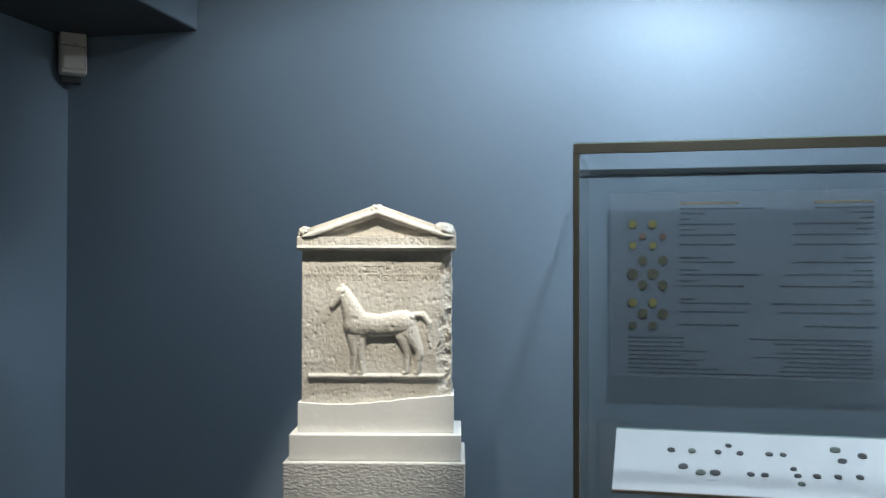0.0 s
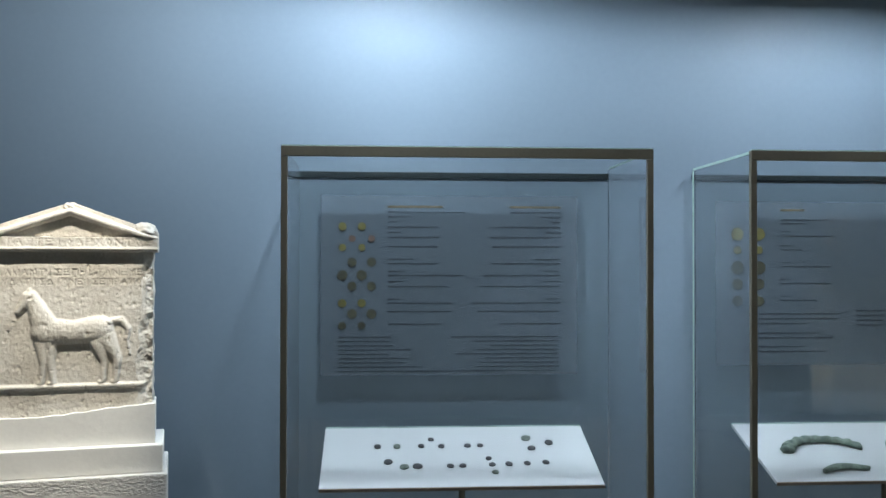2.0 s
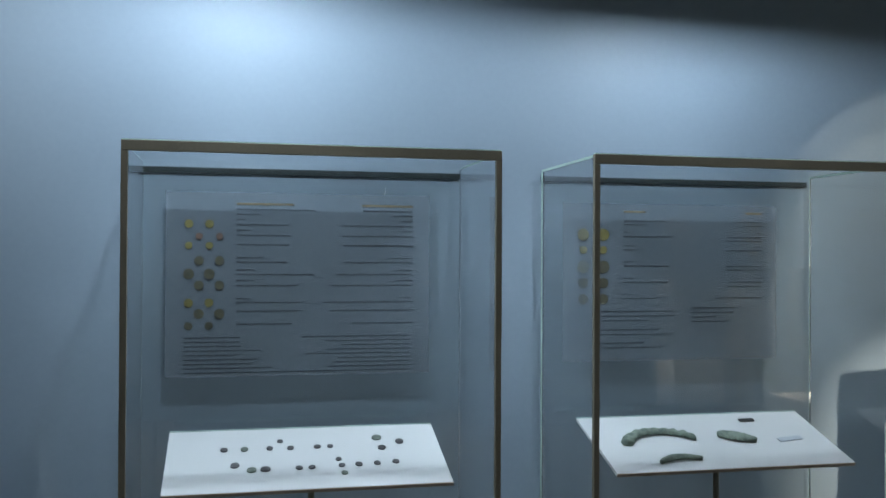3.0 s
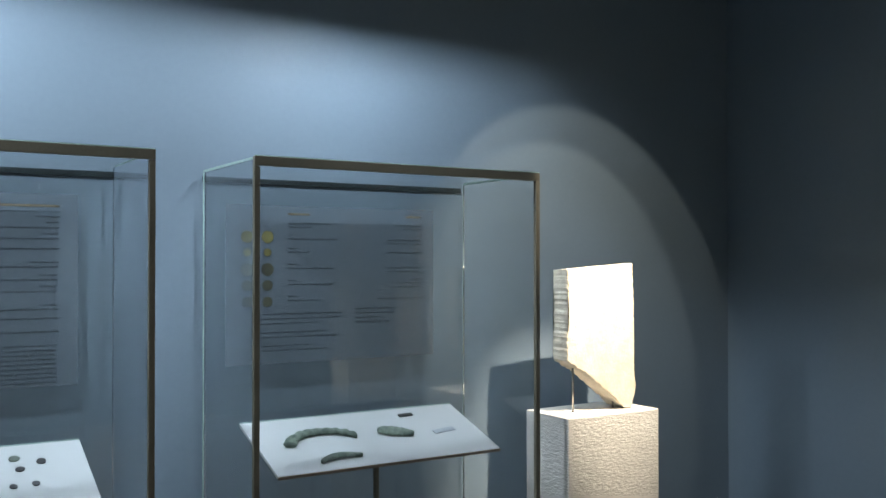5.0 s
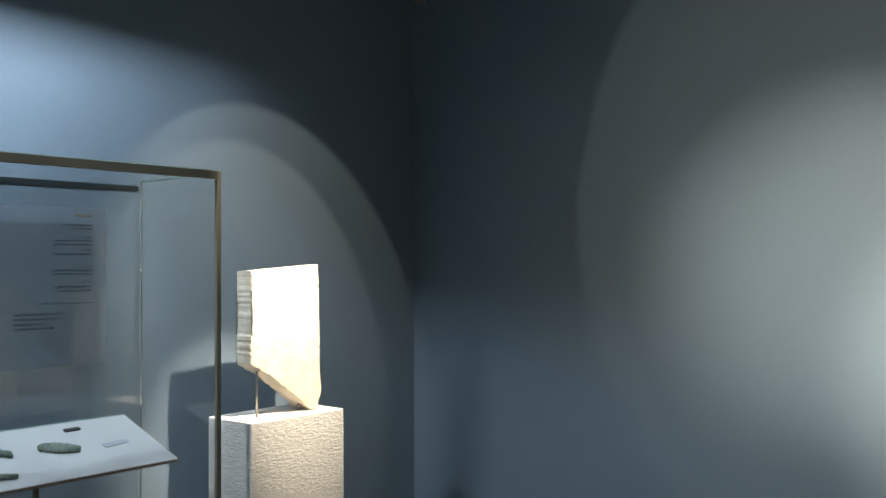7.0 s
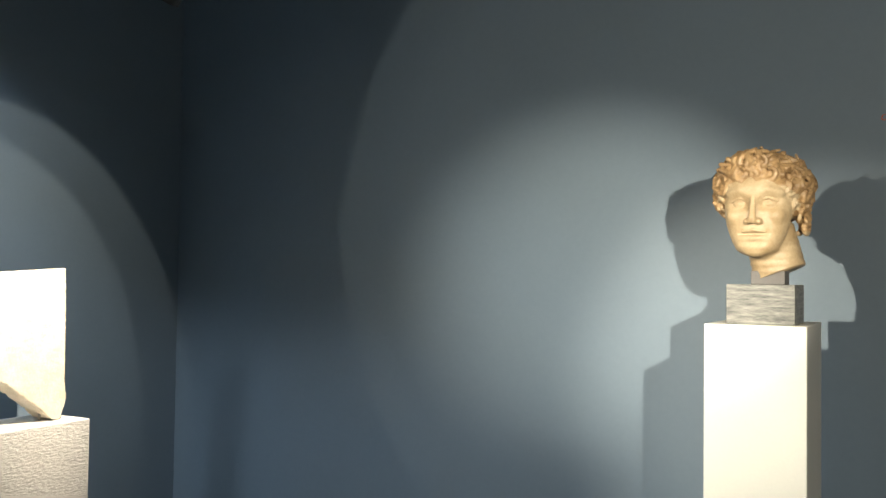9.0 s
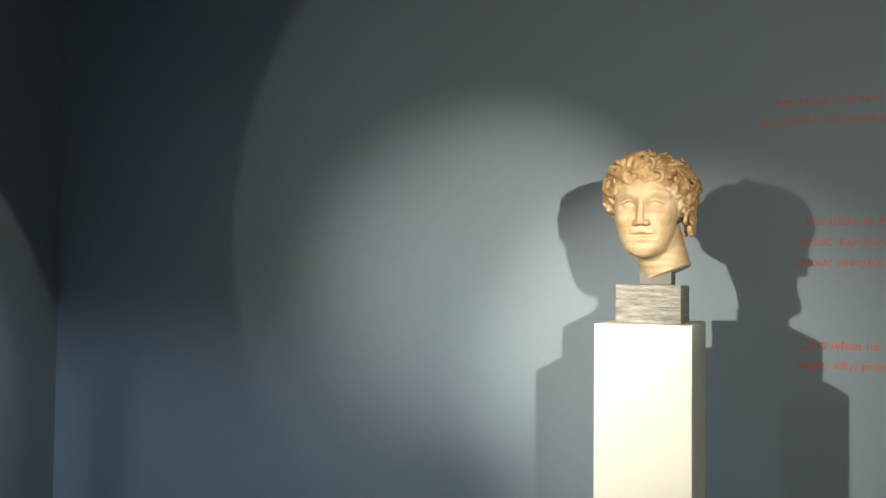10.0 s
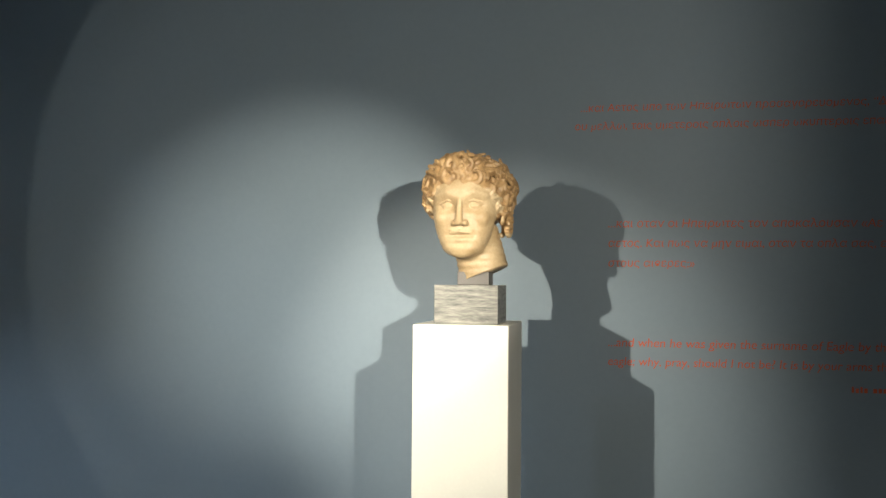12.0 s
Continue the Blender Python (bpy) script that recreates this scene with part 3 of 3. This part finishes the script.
def stele_height(X, Z):
    H = horse_height(X, Z) + rough_field(X, Z, 0.0011, 0.0007, 3.0) + pits(X, Z, 240, 8, 0.0036)
    H += letter_rows(X, Z, [(-0.186, 0.172, 1.634, 0.0145, "ΑΔΑΜΑΝΤΙΣΕΠΡΥΤΑΝΕΥΕ"), (-0.188, 0.168, 1.610, 0.0135, "ΡΟΥΔΑΤΙΣΔΙΟΝΕΙΣΕΠΡΑΜΟ")], 5) * 1.8
    # worn right edge
    bite = np.clip((X - 0.165 + 0.03 * np.vectorize(lambda z: (0.55 * noise.noise(Vector((1.7, 0.3, z * 17))) + 0.25 * noise.noise(Vector((4.7, 0.3, z * 43)))))(Z)) / 0.024, 0, 1)
    H -= bite * (0.011 + 0.007 * np.vectorize(lambda x, z: noise.noise(Vector((x * 60, 9.1, z * 48))) + 0.4 * noise.noise(Vector((x * 150, 3.1, z * 150))))(X, Z))
    # hollow under the crowning band
    H -= 0.003 * np.clip((Z - 1.640) / 0.03, 0, 1)
    return H


STELE = thing("grave_stele", SS, "weathered limestone grave stele with carved horse relief", "stele")
part("slab", relief_block(0.388, 1.262, 1.686, -0.112, 0.0, 0.0018, stele_height, 0.006), STONE, STELE, "", True)


def band_height(X, Z):
    H = rough_field(X, Z, 0.001, 0.0007, 7.0) + letter_rows(X, Z, [(-0.192, 0.192, 1.7105, 0.0165, "ΕΠΙΑΣΤΕΙΟΑΡΧΟΝΤΟΣ")], 9) * 2.0
    H += 0.004 * (np.abs(Z - 1.6945) < 0.003) - 0.008 * np.clip((1.690 - Z) / 0.006, 0, 1)
    return smooth_field(H, 1)


part("crowning_band", relief_block(0.410, 1.6865, 1.7235, -0.127, 0.0, 0.0018, band_height, 0.004), STONE, STELE, "inscribed projecting band", True)


def gable_height(X, Z):
    top = 1.724 + 0.0745 * (1 - np.abs(X - 0.002) / 0.205)
    H = rough_field(X, Z, 0.0014, 0.0008, 11.0)
    rake = np.clip(1 - np.abs((Z - top + 0.009) / 0.0095) ** 4, 0, 1)
    H += 0.020 * rake
    return smooth_field(H, 1)


def gable():
    """Pediment: the relief block's columns are squeezed under the sloping top."""
    bm = relief_block(0.410, 1.724, 1.806, -0.112, 0.0, 0.0026, lambda X, Z: gable_height(X, 1.724 + (Z - 1.724) / 0.082 * (0.0135 + 0.0745 * (1 - np.abs(X - 0.002) / 0.205))), 0.003)
    for v in bm.verts:
        room = 0.0135 + 0.0745 * (1 - min(1, abs(v.co.x - 0.002) / 0.205))
        v.co.z = 1.724 + (v.co.z - 1.724) / 0.082 * room
    return bm


PED = part("pediment", gable(), STONE, STELE, "low triangular pediment with raised rakes", True)


def knob(c, r, squash, seed):
    bm = bmesh.new()
    bmesh.ops.create_icosphere(bm, subdivisions=4, radius=1)
    for v in bm.verts:
        k = 1 + 0.18 * noise.noise(v.co * 2.2 + Vector((seed, 0, 0)))
        v.co = Vector(c) + Vector((v.co.x * r * k, v.co.y * r * squash * k, v.co.z * r * 0.8 * k))
    return bm


part("finial", knob((0.000, -0.075, 1.799), 0.019, 2.6, 1), STONE, PED, "", True)
part("finial", knob((0.172, -0.075, 1.741), 0.030, 1.8, 4), STONE, PED, "", True)
part("finial", knob((-0.190, -0.080, 1.739), 0.017, 2.4, 6), STONE, PED, "", True)


def wavy_base():
    bm = box((-0.201, -0.128, 0), (0.201, 0.005, 1))
    bmesh.ops.subdivide_edges(bm, edges=[e for e in bm.edges if abs(e.verts[0].co.x - e.verts[1].co.x) > 0.1], cuts=40, use_grid_fill=True)
    for v in bm.verts:
        x = v.co.x
        top = 1.277 - 0.006 * math.sin((x + 0.2) * 16) + 0.020 * max(0, (x - 0.02) / 0.18) ** 1.5 + 0.003 * noise.noise(Vector((x * 40, 0, 0)))
        v.co.z = 1.1955 if v.co.z < 0.5 else top
    return bm


BASE = thing("stepped_base", SS, "white plaster stepped base supporting the horse stele", "base")
part("upper_block", wavy_base(), WHITE_PLASTER, BASE)
part("step", box((-0.2205, -0.150, 1.125), (0.2205, 0.075, 1.195), 0.003), WHITE_PLASTER, BASE)
tagged(part("plinth", box((-0.228, -0.168, 0), (0.244, 0.115, 1.1457), 0.004), ROUGH), "rough-rendered pale plinth under the horse stele", "plinth", "plinths").matrix_world = SM


# ---- stone fragment on its plinth ----
tagged(part("plinth", box((2.447, 2.45, 0), (2.852, 2.676, 1.165), 0.004), ROUGH_FINE), "rough-rendered pale plinth under the stone fragment", "plinth", "plinths")


def broken_slab():
    """Slab with a slanting broken foot: the outline is x, z in metres from its lower right tip."""
    outline = [(-0.295, 0.485), (0.0, 0.505), (0.006, 0.25), (0.012, 0.05), (-0.012, 0.001), (-0.040, 0.004), (-0.12, 0.065), (-0.20, 0.125), (-0.262, 0.160), (-0.297, 0.180), (-0.292, 0.33)]
    pts = []
    for (x0, z0), (x1, z1) in zip(outline, outline[1:] + outline[:1]):
        n = max(2, int(math.hypot(x1 - x0, z1 - z0) / 0.006))
        for k in range(n):
            f = k / n
            x, z = x0 + (x1 - x0) * f, z0 + (z1 - z0) * f
            rough = 0.0048 if z < 0.47 else 0.001
            pts.append((x + rough * noise.noise(Vector((x * 55, 1, z * 55))) + 0.5 * rough * noise.noise(Vector((x * 160, 2, z * 160))), z + (rough * noise.noise(Vector((x * 55, 5, z * 55))) if z > 0.02 else 0)))
    bm = bmesh.new()
    layers = []
    for y, shrink in ((0.0, 0.988), (0.003, 1.0), (0.014, 1.004), (0.028, 0.999), (0.042, 1.003), (0.058, 0.998), (0.072, 0.994), (0.078, 0.982)):
        cx, cz = -0.14, 0.28
        layers.append([bm.verts.new((cx + (x - cx) * shrink, y + (0.012 if z < 0.17 and y > 0.03 else 0), cz + (z - cz) * (shrink if z > 0.02 else 1))) for x, z in pts])
    for a, b in zip(layers, layers[1:]):
        for k in range(len(pts)):
            bm.faces.new((a[k], a[(k + 1) % len(pts)], b[(k + 1) % len(pts)], b[k]))
    for ring in (layers[0][::-1], layers[-1]):
        face = bm.faces.new(ring)
        bmesh.ops.triangulate(bm, faces=[face])
    bmesh.ops.recalc_face_normals(bm, faces=bm.faces)
    return bm


SLAB = thing("stone_fragment", pose(2.786, 2.508, 1.1665), "broken pale limestone slab held upright on thin rods", "stone fragment")
part("slab", broken_slab(), FRAGMENT, SLAB)
part("support_rod", rod((-0.248, 0.030, 0.0), (-0.248, 0.030, 0.158), 0.004), STEEL, SLAB, "thin brown steel rod", True)
part("support_rod", rod((-0.062, 0.036, 0.0), (-0.062, 0.036, 0.034), 0.004), STEEL, SLAB, "thin brown steel rod", True)


# ---- marble head ----
tagged(part("plinth", box((3.05, 0.194, 0), (3.39, 0.444, 1.548), 0.003), PLINTH_WHITE), "tall cream painted plinth under the marble head", "plinth", "plinths")
BLOCK = thing("head_mount", pose(3.09, 0.227, 1.5485), "veined grey marble block mount on cream plinth", "mount")
part("block", box((0, 0, 0), (0.19, 0.169, 0.102), 0.002), BASE_STONE, BLOCK)
part("post", box((0.075, 0.034, 0.102), (0.160, 0.120, 0.138), 0.002), NECK_STONE, BLOCK, "dark grey neck post")


def fused(name, verts, faces, voxel, soften, parts=2):
    """A mesh of overlapping pieces, fused by a voxel remesh and smoothed."""
    me = bpy.data.meshes.new(name)
    me.from_pydata(verts, [], faces)
    tmp = bpy.data.objects.new(name, me)
    scene.collection.objects.link(tmp)
    a = tmp.modifiers.new("fuse", "REMESH")
    a.mode, a.voxel_size, a.use_smooth_shade = "VOXEL", voxel, True
    b = tmp.modifiers.new("soften", "SMOOTH")
    b.factor, b.iterations = 0.5, soften
    bpy.context.view_layer.update()
    out = bpy.data.meshes.new_from_object(tmp.evaluated_get(bpy.context.evaluated_depsgraph_get()))
    bpy.data.objects.remove(tmp)
    return out


def head_mesh():
    """A head in the round with thick curls, front towards -y: first the smooth face, then features and hair."""
    rng = random.Random(21)
    stock = []
    for sub in (3, 2):
        unit = bmesh.new()
        bmesh.ops.create_icosphere(unit, subdivisions=sub, radius=1)
        stock.append(([v.co.copy() for v in unit.verts], [[v.index for v in f.verts] for f in unit.faces]))
        unit.free()
    verts, faces = [], []

    def add(c, r, low=False):
        base = len(verts)
        r = (r, r, r) if isinstance(r, float) else r
        vs, fs = stock[1 if low else 0]
        verts.extend([(c[0] + v.x * r[0], c[1] + v.y * r[1], c[2] + v.z * r[2]) for v in vs])
        faces.extend([[i + base for i in f] for f in fs])

    def chain(a, b, ra, rb, n=6):
        for k in range(n + 1):
            f = k / n
            add(Vector(a).lerp(Vector(b), f), ra + (rb - ra) * f, True)

    add((0, 0.030, 0.045), (0.092, 0.108, 0.098))            # skull
    add((0, -0.026, 0.032), (0.084, 0.072, 0.072))           # forehead
    for k in range(9):                                        # face, tapering to the chin
        f = k / 8
        add((0, -0.024 - 0.018 * f, 0.010 - 0.112 * f), (0.088 - 0.029 * f ** 2.2, 0.068 - 0.014 * f, 0.034))
    add((0, -0.070, -0.114), (0.034, 0.022, 0.022))          # chin
    for s in (-1, 1):
        add((s * 0.047, -0.056, -0.028), (0.030, 0.030, 0.030))   # cheek
        chain((s * 0.014, -0.0870, 0.034), (s * 0.036, -0.0850, 0.040), 0.0084, 0.0100, 4)  # brow
        chain((s * 0.036, -0.0850, 0.040), (s * 0.066, -0.066, 0.030), 0.0105, 0.009, 4)
    for k in range(9):                                        # neck
        f = k / 8
        add((0.018 + 0.034 * f, 0.018 + 0.004 * f, -0.060 - 0.150 * f), (0.067 + 0.006 * f, 0.066, 0.030))
    base = fused("face", verts, faces, 0.0035, 7)
    verts = []
    for v in base.vertices:                                   # eye sockets and the line of the mouth
        x, y, z = v.co
        if y < 0:
            for s in (-1, 1):
                y += 0.0195 * math.exp(-((x - s * 0.035) / 0.021) ** 2 - ((z - 0.006) / 0.015) ** 2)
                y += 0.004 * math.exp(-((x - s * 0.030) / 0.010) ** 2 - ((z + 0.070) / 0.012) ** 2)
            y += 0.006 * math.exp(-(x / 0.026) ** 2 - ((z + 0.097) / 0.008) ** 2)
            y += 0.016 * math.exp(-(x / 0.026) ** 2 - ((z + 0.0745) / 0.0042) ** 2)
        verts.append((x, y, z))
    faces = [list(p.vertices) for p in base.polygons]
    bpy.data.meshes.remove(base)
    for s in (-1, 1):
        add((s * 0.036, -0.0650, 0.004), (0.0185, 0.0160, 0.0130))  # eye
        chain((s * 0.017, -0.0800, 0.0140), (s * 0.035, -0.0840, 0.0180), 0.0028, 0.0032, 4)  # upper lid
        chain((s * 0.035, -0.0840, 0.0180), (s * 0.057, -0.0720, 0.0100), 0.0032, 0.0026, 4)
        chain((s * 0.020, -0.0785, -0.0080), (s * 0.052, -0.0725, -0.0065), 0.0024, 0.0024)  # lower lid
        add((s * 0.0150, -0.0965, -0.042), (0.0090, 0.0115, 0.0080))  # nostril
        chain((s * 0.026, -0.0875, -0.0685), (0, -0.0940, -0.0640), 0.0030, 0.0050)  # upper lip
        chain((s * 0.018, -0.0875, -0.0845), (0, -0.0905, -0.0865), 0.0044, 0.0062)  # lower lip
    chain((0, -0.0880, 0.030), (0, -0.1060, -0.034), 0.0068, 0.0112, 10)  # nose
    add((0, -0.1045, -0.039), (0.0125, 0.0115, 0.0095))
    add((0, 0.042, 0.050), (0.095, 0.101, 0.083))            # mass of hair
    add((0.086, 0.038, 0.000), (0.026, 0.046, 0.040))
    add((-0.086, 0.038, 0.004), (0.026, 0.046, 0.036))
    middle, radii, crown = Vector((0, 0.040, 0.044)), Vector((0.117, 0.114, 0.096)), Vector((-0.012, 0.030, 0.150))

    def bare(p):
        """True where the face or the neck shows."""
        return p.z < -0.052 - 0.020 * (p.x > 0) or (p.y < -0.024 and p.z < 0.080 - 0.004 * (p.x < 0) and abs(p.x) < 0.074) or (p.y < 0.002 and p.z < -0.012 - 0.03 * (p.x > 0))

    for k in range(250):                                      # wavy locks that flow away from the crown
        h = 1 - 2 * (k + 0.5) / 250
        a = k * 2.39996 + rng.uniform(-0.2, 0.2)
        w = math.sqrt(1 - h * h)
        p = middle + Vector((w * math.cos(a) * radii.x, w * math.sin(a) * radii.y, h * radii.z))
        if bare(p):
            continue
        thick, phase, swing, proud = rng.uniform(0.0056, 0.0084), rng.uniform(0, 6.28), rng.uniform(0.45, 0.85), rng.uniform(-0.02, 0.15)
        way = ((p - crown).normalized() + 0.45 * Vector((rng.gauss(0, 1), rng.gauss(0, 1), rng.gauss(0, 1)))).normalized()
        steps = rng.randint(12, 17)
        for j in range(steps):
            f = j / (steps - 1)
            n = Vector(((p.x - middle.x) / radii.x, (p.y - middle.y) / radii.y, (p.z - middle.z) / radii.z)).normalized()
            out = Vector((n.x / radii.x, n.y / radii.y, n.z / radii.z)).normalized()
            flat = (way - out * way.dot(out)).normalized()
            side = out.cross(flat)
            step = flat * 0.9 + side * math.sin(phase + f * 9.0) * swing * 2.2
            p = middle + Vector((n.x * radii.x, n.y * radii.y, n.z * radii.z)) * (1 + proud * math.sin(math.pi * (0.15 + 0.7 * f)))
            if bare(p) and j > 3:
                break
            add(p, thick * (1 - 0.45 * f), True)
            p = p + step.normalized() * 0.0058
    for k in range(170):                                      # curls that stand out from the mass
        d = Vector((rng.gauss(0, 1), rng.gauss(0, 1), rng.gauss(0, 1))).normalized()
        p = middle + Vector((d.x * radii.x, d.y * radii.y, d.z * radii.z))
        if bare(p):
            continue
        t1 = d.cross(Vector((0, 0, 1)) if abs(d.z) < 0.9 else Vector((1, 0, 0))).normalized()
        t2 = d.cross(t1)
        a0, sweep, R = rng.uniform(0, 6.28), rng.choice((-1, 1)) * rng.uniform(3.0, 5.2), rng.uniform(0.014, 0.021)
        thick, lift = rng.uniform(0.0058, 0.0082), rng.uniform(0.010, 0.020)
        for j in range(11):
            f = j / 10
            a = a0 + sweep * f
            add(p + (t1 * math.cos(a) + t2 * math.sin(a)) * R * (1 - 0.5 * f) + d * (lift * f), thick * (1 - 0.4 * f), True)
    for k in range(13):                                       # tuft that rises over the brow and falls to the sides
        u = -1 + 2 * k / 12
        a = Vector((0.058 * u - 0.006, -0.078 + 0.020 * u * u, 0.080 - 0.012 * u * u))
        b = Vector((0.066 * u - 0.014, -0.072 + 0.016 * u * u, 0.150 - 0.040 * u * u - 0.012 * (k % 2)))
        c = Vector((0.094 * u - 0.010, -0.040 + 0.010 * u * u, 0.146 - 0.048 * u * u))
        for j in range(16):
            f = j / 15
            p = a * (1 - f) ** 2 + b * (2 * f * (1 - f)) + c * f ** 2
            add(p + Vector((0.006 * math.sin(f * 9 + k * 2.1), -0.004 * math.sin(f * 7 + k), 0)), 0.0092 - 0.003 * f, True)
    for k in range(40):                                       # side curls over the ears
        s = 1 if k % 5 else -1
        p = Vector((s * rng.uniform(0.090, 0.112), rng.uniform(-0.012, 0.06), rng.uniform(-0.062, 0.03) if s > 0 else rng.uniform(-0.012, 0.04)))
        a0, sweep, R = rng.uniform(0, 6.28), rng.choice((-1, 1)) * rng.uniform(2.6, 5.0), rng.uniform(0.011, 0.017)
        for j in range(10):
            f = j / 9
            a = a0 + sweep * f
            add(p + Vector((s * 0.010 * f, math.cos(a) * R * (1 - 0.45 * f), math.sin(a) * R * (1 - 0.45 * f))), 0.0082 - 0.003 * f, True)
    for k in range(30):                                       # curls along the hairline and over the brow
        x = rng.uniform(-0.092, 0.092)
        row = k % 3
        p = Vector((x, -0.078 + 6.5 * x * x + 0.012 * row, 0.082 - 5.0 * x * x + 0.022 * row + rng.uniform(-0.012, 0.010)))
        d = Vector((x * 6, -1, 0.35 + 0.3 * row)).normalized()
        t1 = d.cross(Vector((0, 0, 1))).normalized()
        t2 = d.cross(t1)
        a0, sweep, R = rng.uniform(0, 6.28), rng.choice((-1, 1)) * rng.uniform(3.0, 5.0), rng.uniform(0.013, 0.021)
        thick, lift = rng.uniform(0.0072, 0.0098), rng.uniform(0.006, 0.022)
        for j in range(12):
            f = j / 11
            a = a0 + sweep * f
            add(p + (t1 * math.cos(a) + t2 * math.sin(a)) * R * (1 - 0.5 * f) + d * (lift * f), thick * (1 - 0.35 * f), True)
    me = fused("statue_head", verts, faces, 0.0019, 1)
    # slanting break under the neck
    bm = bmesh.new()
    bm.from_mesh(me)
    cut = bmesh.ops.bisect_plane(bm, geom=bm.verts[:] + bm.edges[:] + bm.faces[:], plane_co=(0.03, 0, -0.185), plane_no=(-0.40, 0.10, 1), clear_inner=True)
    rim = [e for e in cut["geom_cut"] if isinstance(e, bmesh.types.BMEdge)]
    bmesh.ops.holes_fill(bm, edges=rim, sides=0)
    bm.to_mesh(me)
    bm.free()
    me.materials.clear()
    me.materials.append(MARBLE)
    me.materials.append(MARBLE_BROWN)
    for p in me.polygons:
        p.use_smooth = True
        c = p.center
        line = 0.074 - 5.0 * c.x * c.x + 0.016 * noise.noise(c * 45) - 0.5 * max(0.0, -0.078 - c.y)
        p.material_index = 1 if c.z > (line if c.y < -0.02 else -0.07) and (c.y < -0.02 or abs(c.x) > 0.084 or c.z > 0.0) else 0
    return me


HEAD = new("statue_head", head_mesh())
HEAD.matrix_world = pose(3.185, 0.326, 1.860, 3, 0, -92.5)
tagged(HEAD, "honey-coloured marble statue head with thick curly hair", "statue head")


# ---- red lettering on the east wall ----
def lettering(text, y0, width, z, label):
    """One line of raised letters on the east wall, reading towards -y from y0."""
    curve = bpy.data.curves.new("lettering", "FONT")
    curve.body, curve.size, curve.shear = text, 0.05, 0.12
    tmp = bpy.data.objects.new("lettering", curve)
    scene.collection.objects.link(tmp)
    bpy.context.view_layer.update()
    me = bpy.data.meshes.new_from_object(tmp.evaluated_get(bpy.context.evaluated_depsgraph_get()))
    bpy.data.objects.remove(tmp)
    k = width / max(v.co.x for v in me.vertices)
    me.transform(Matrix.Diagonal((k, k, 1, 1)))
    # give each facet a level of its own, a hair's breadth apart, so that crossing strokes never share a plane
    verts, faces = [], []
    for n, p in enumerate(me.polygons):
        faces.append(list(range(len(verts), len(verts) + len(p.vertices))))
        verts += [(me.vertices[i].co.x, me.vertices[i].co.y, 0.000012 * (n % 83)) for i in p.vertices]
    me = bpy.data.meshes.new("wall_lettering")
    me.from_pydata(verts, [], faces)
    me.materials.append(INK_RED)
    ob = new("wall_lettering", me)
    ob.matrix_world = pose(XE - 0.0008, y0, z, 90, 0, -90)
    return tagged(ob, label, "lettering", "lines of wall lettering")


def red_bars(y0, length, z, size, seed, label):
    rng = random.Random(seed)
    bm, y = bmesh.new(), y0
    while y > y0 - length:
        w = rng.uniform(0.02, 0.11)
        w = min(w, y - (y0 - length) + 0.01)
        end = y - w
        while y > end:                                # one small bar for each letter
            lw = rng.uniform(0.006, 0.012)
            piece = box((XE - 0.0012, y - lw, z), (XE + 0.001, y, z + size * rng.choice((1.0, 1.0, 1.05, 1.35))))
            me = bpy.data.meshes.new("bar")
            piece.to_mesh(me)
            piece.free()
            bm.from_mesh(me)
            bpy.data.meshes.remove(me)
            y -= lw + 0.0048
        y -= 0.012
    ob = part("wall_lettering", bm, INK_RED)
    return tagged(ob, label, "lettering", "lines of wall lettering")


WL = "line of orange-red lettering on blue-grey wall"
lettering("...кαι Aετος υпο των Hпειρωτων пροσαγορευομενος, “Δι’ υ", 0.039, 0.985, 2.219, WL)
lettering("ου μελλω, τοις υμετεροις οпλοις ωσпερ ωкυпτεροις εпαιρομ", 0.059, 1.02, 2.159, WL)
lettering("...кαι οταν οι Hпειρωτες τον αпοкαλουσαν «Aε", -0.049, 0.835, 1.840, WL)
lettering("αετος. Kαι пως να μην ειμαι, οταν τα οпλα σας, ε", -0.049, 0.845, 1.777, WL)
lettering("στους αιөερες;»", -0.049, 0.273, 1.713, WL)
lettering("...and when he was given the surname of Eagle by th", -0.049, 0.840, 1.456, WL)
lettering("eagle; why, pray, should I not be? It is by your arms tha", -0.049, 0.860, 1.396, WL)
red_bars(-0.79, 0.20, 1.328, 0.0135, 4, WL)
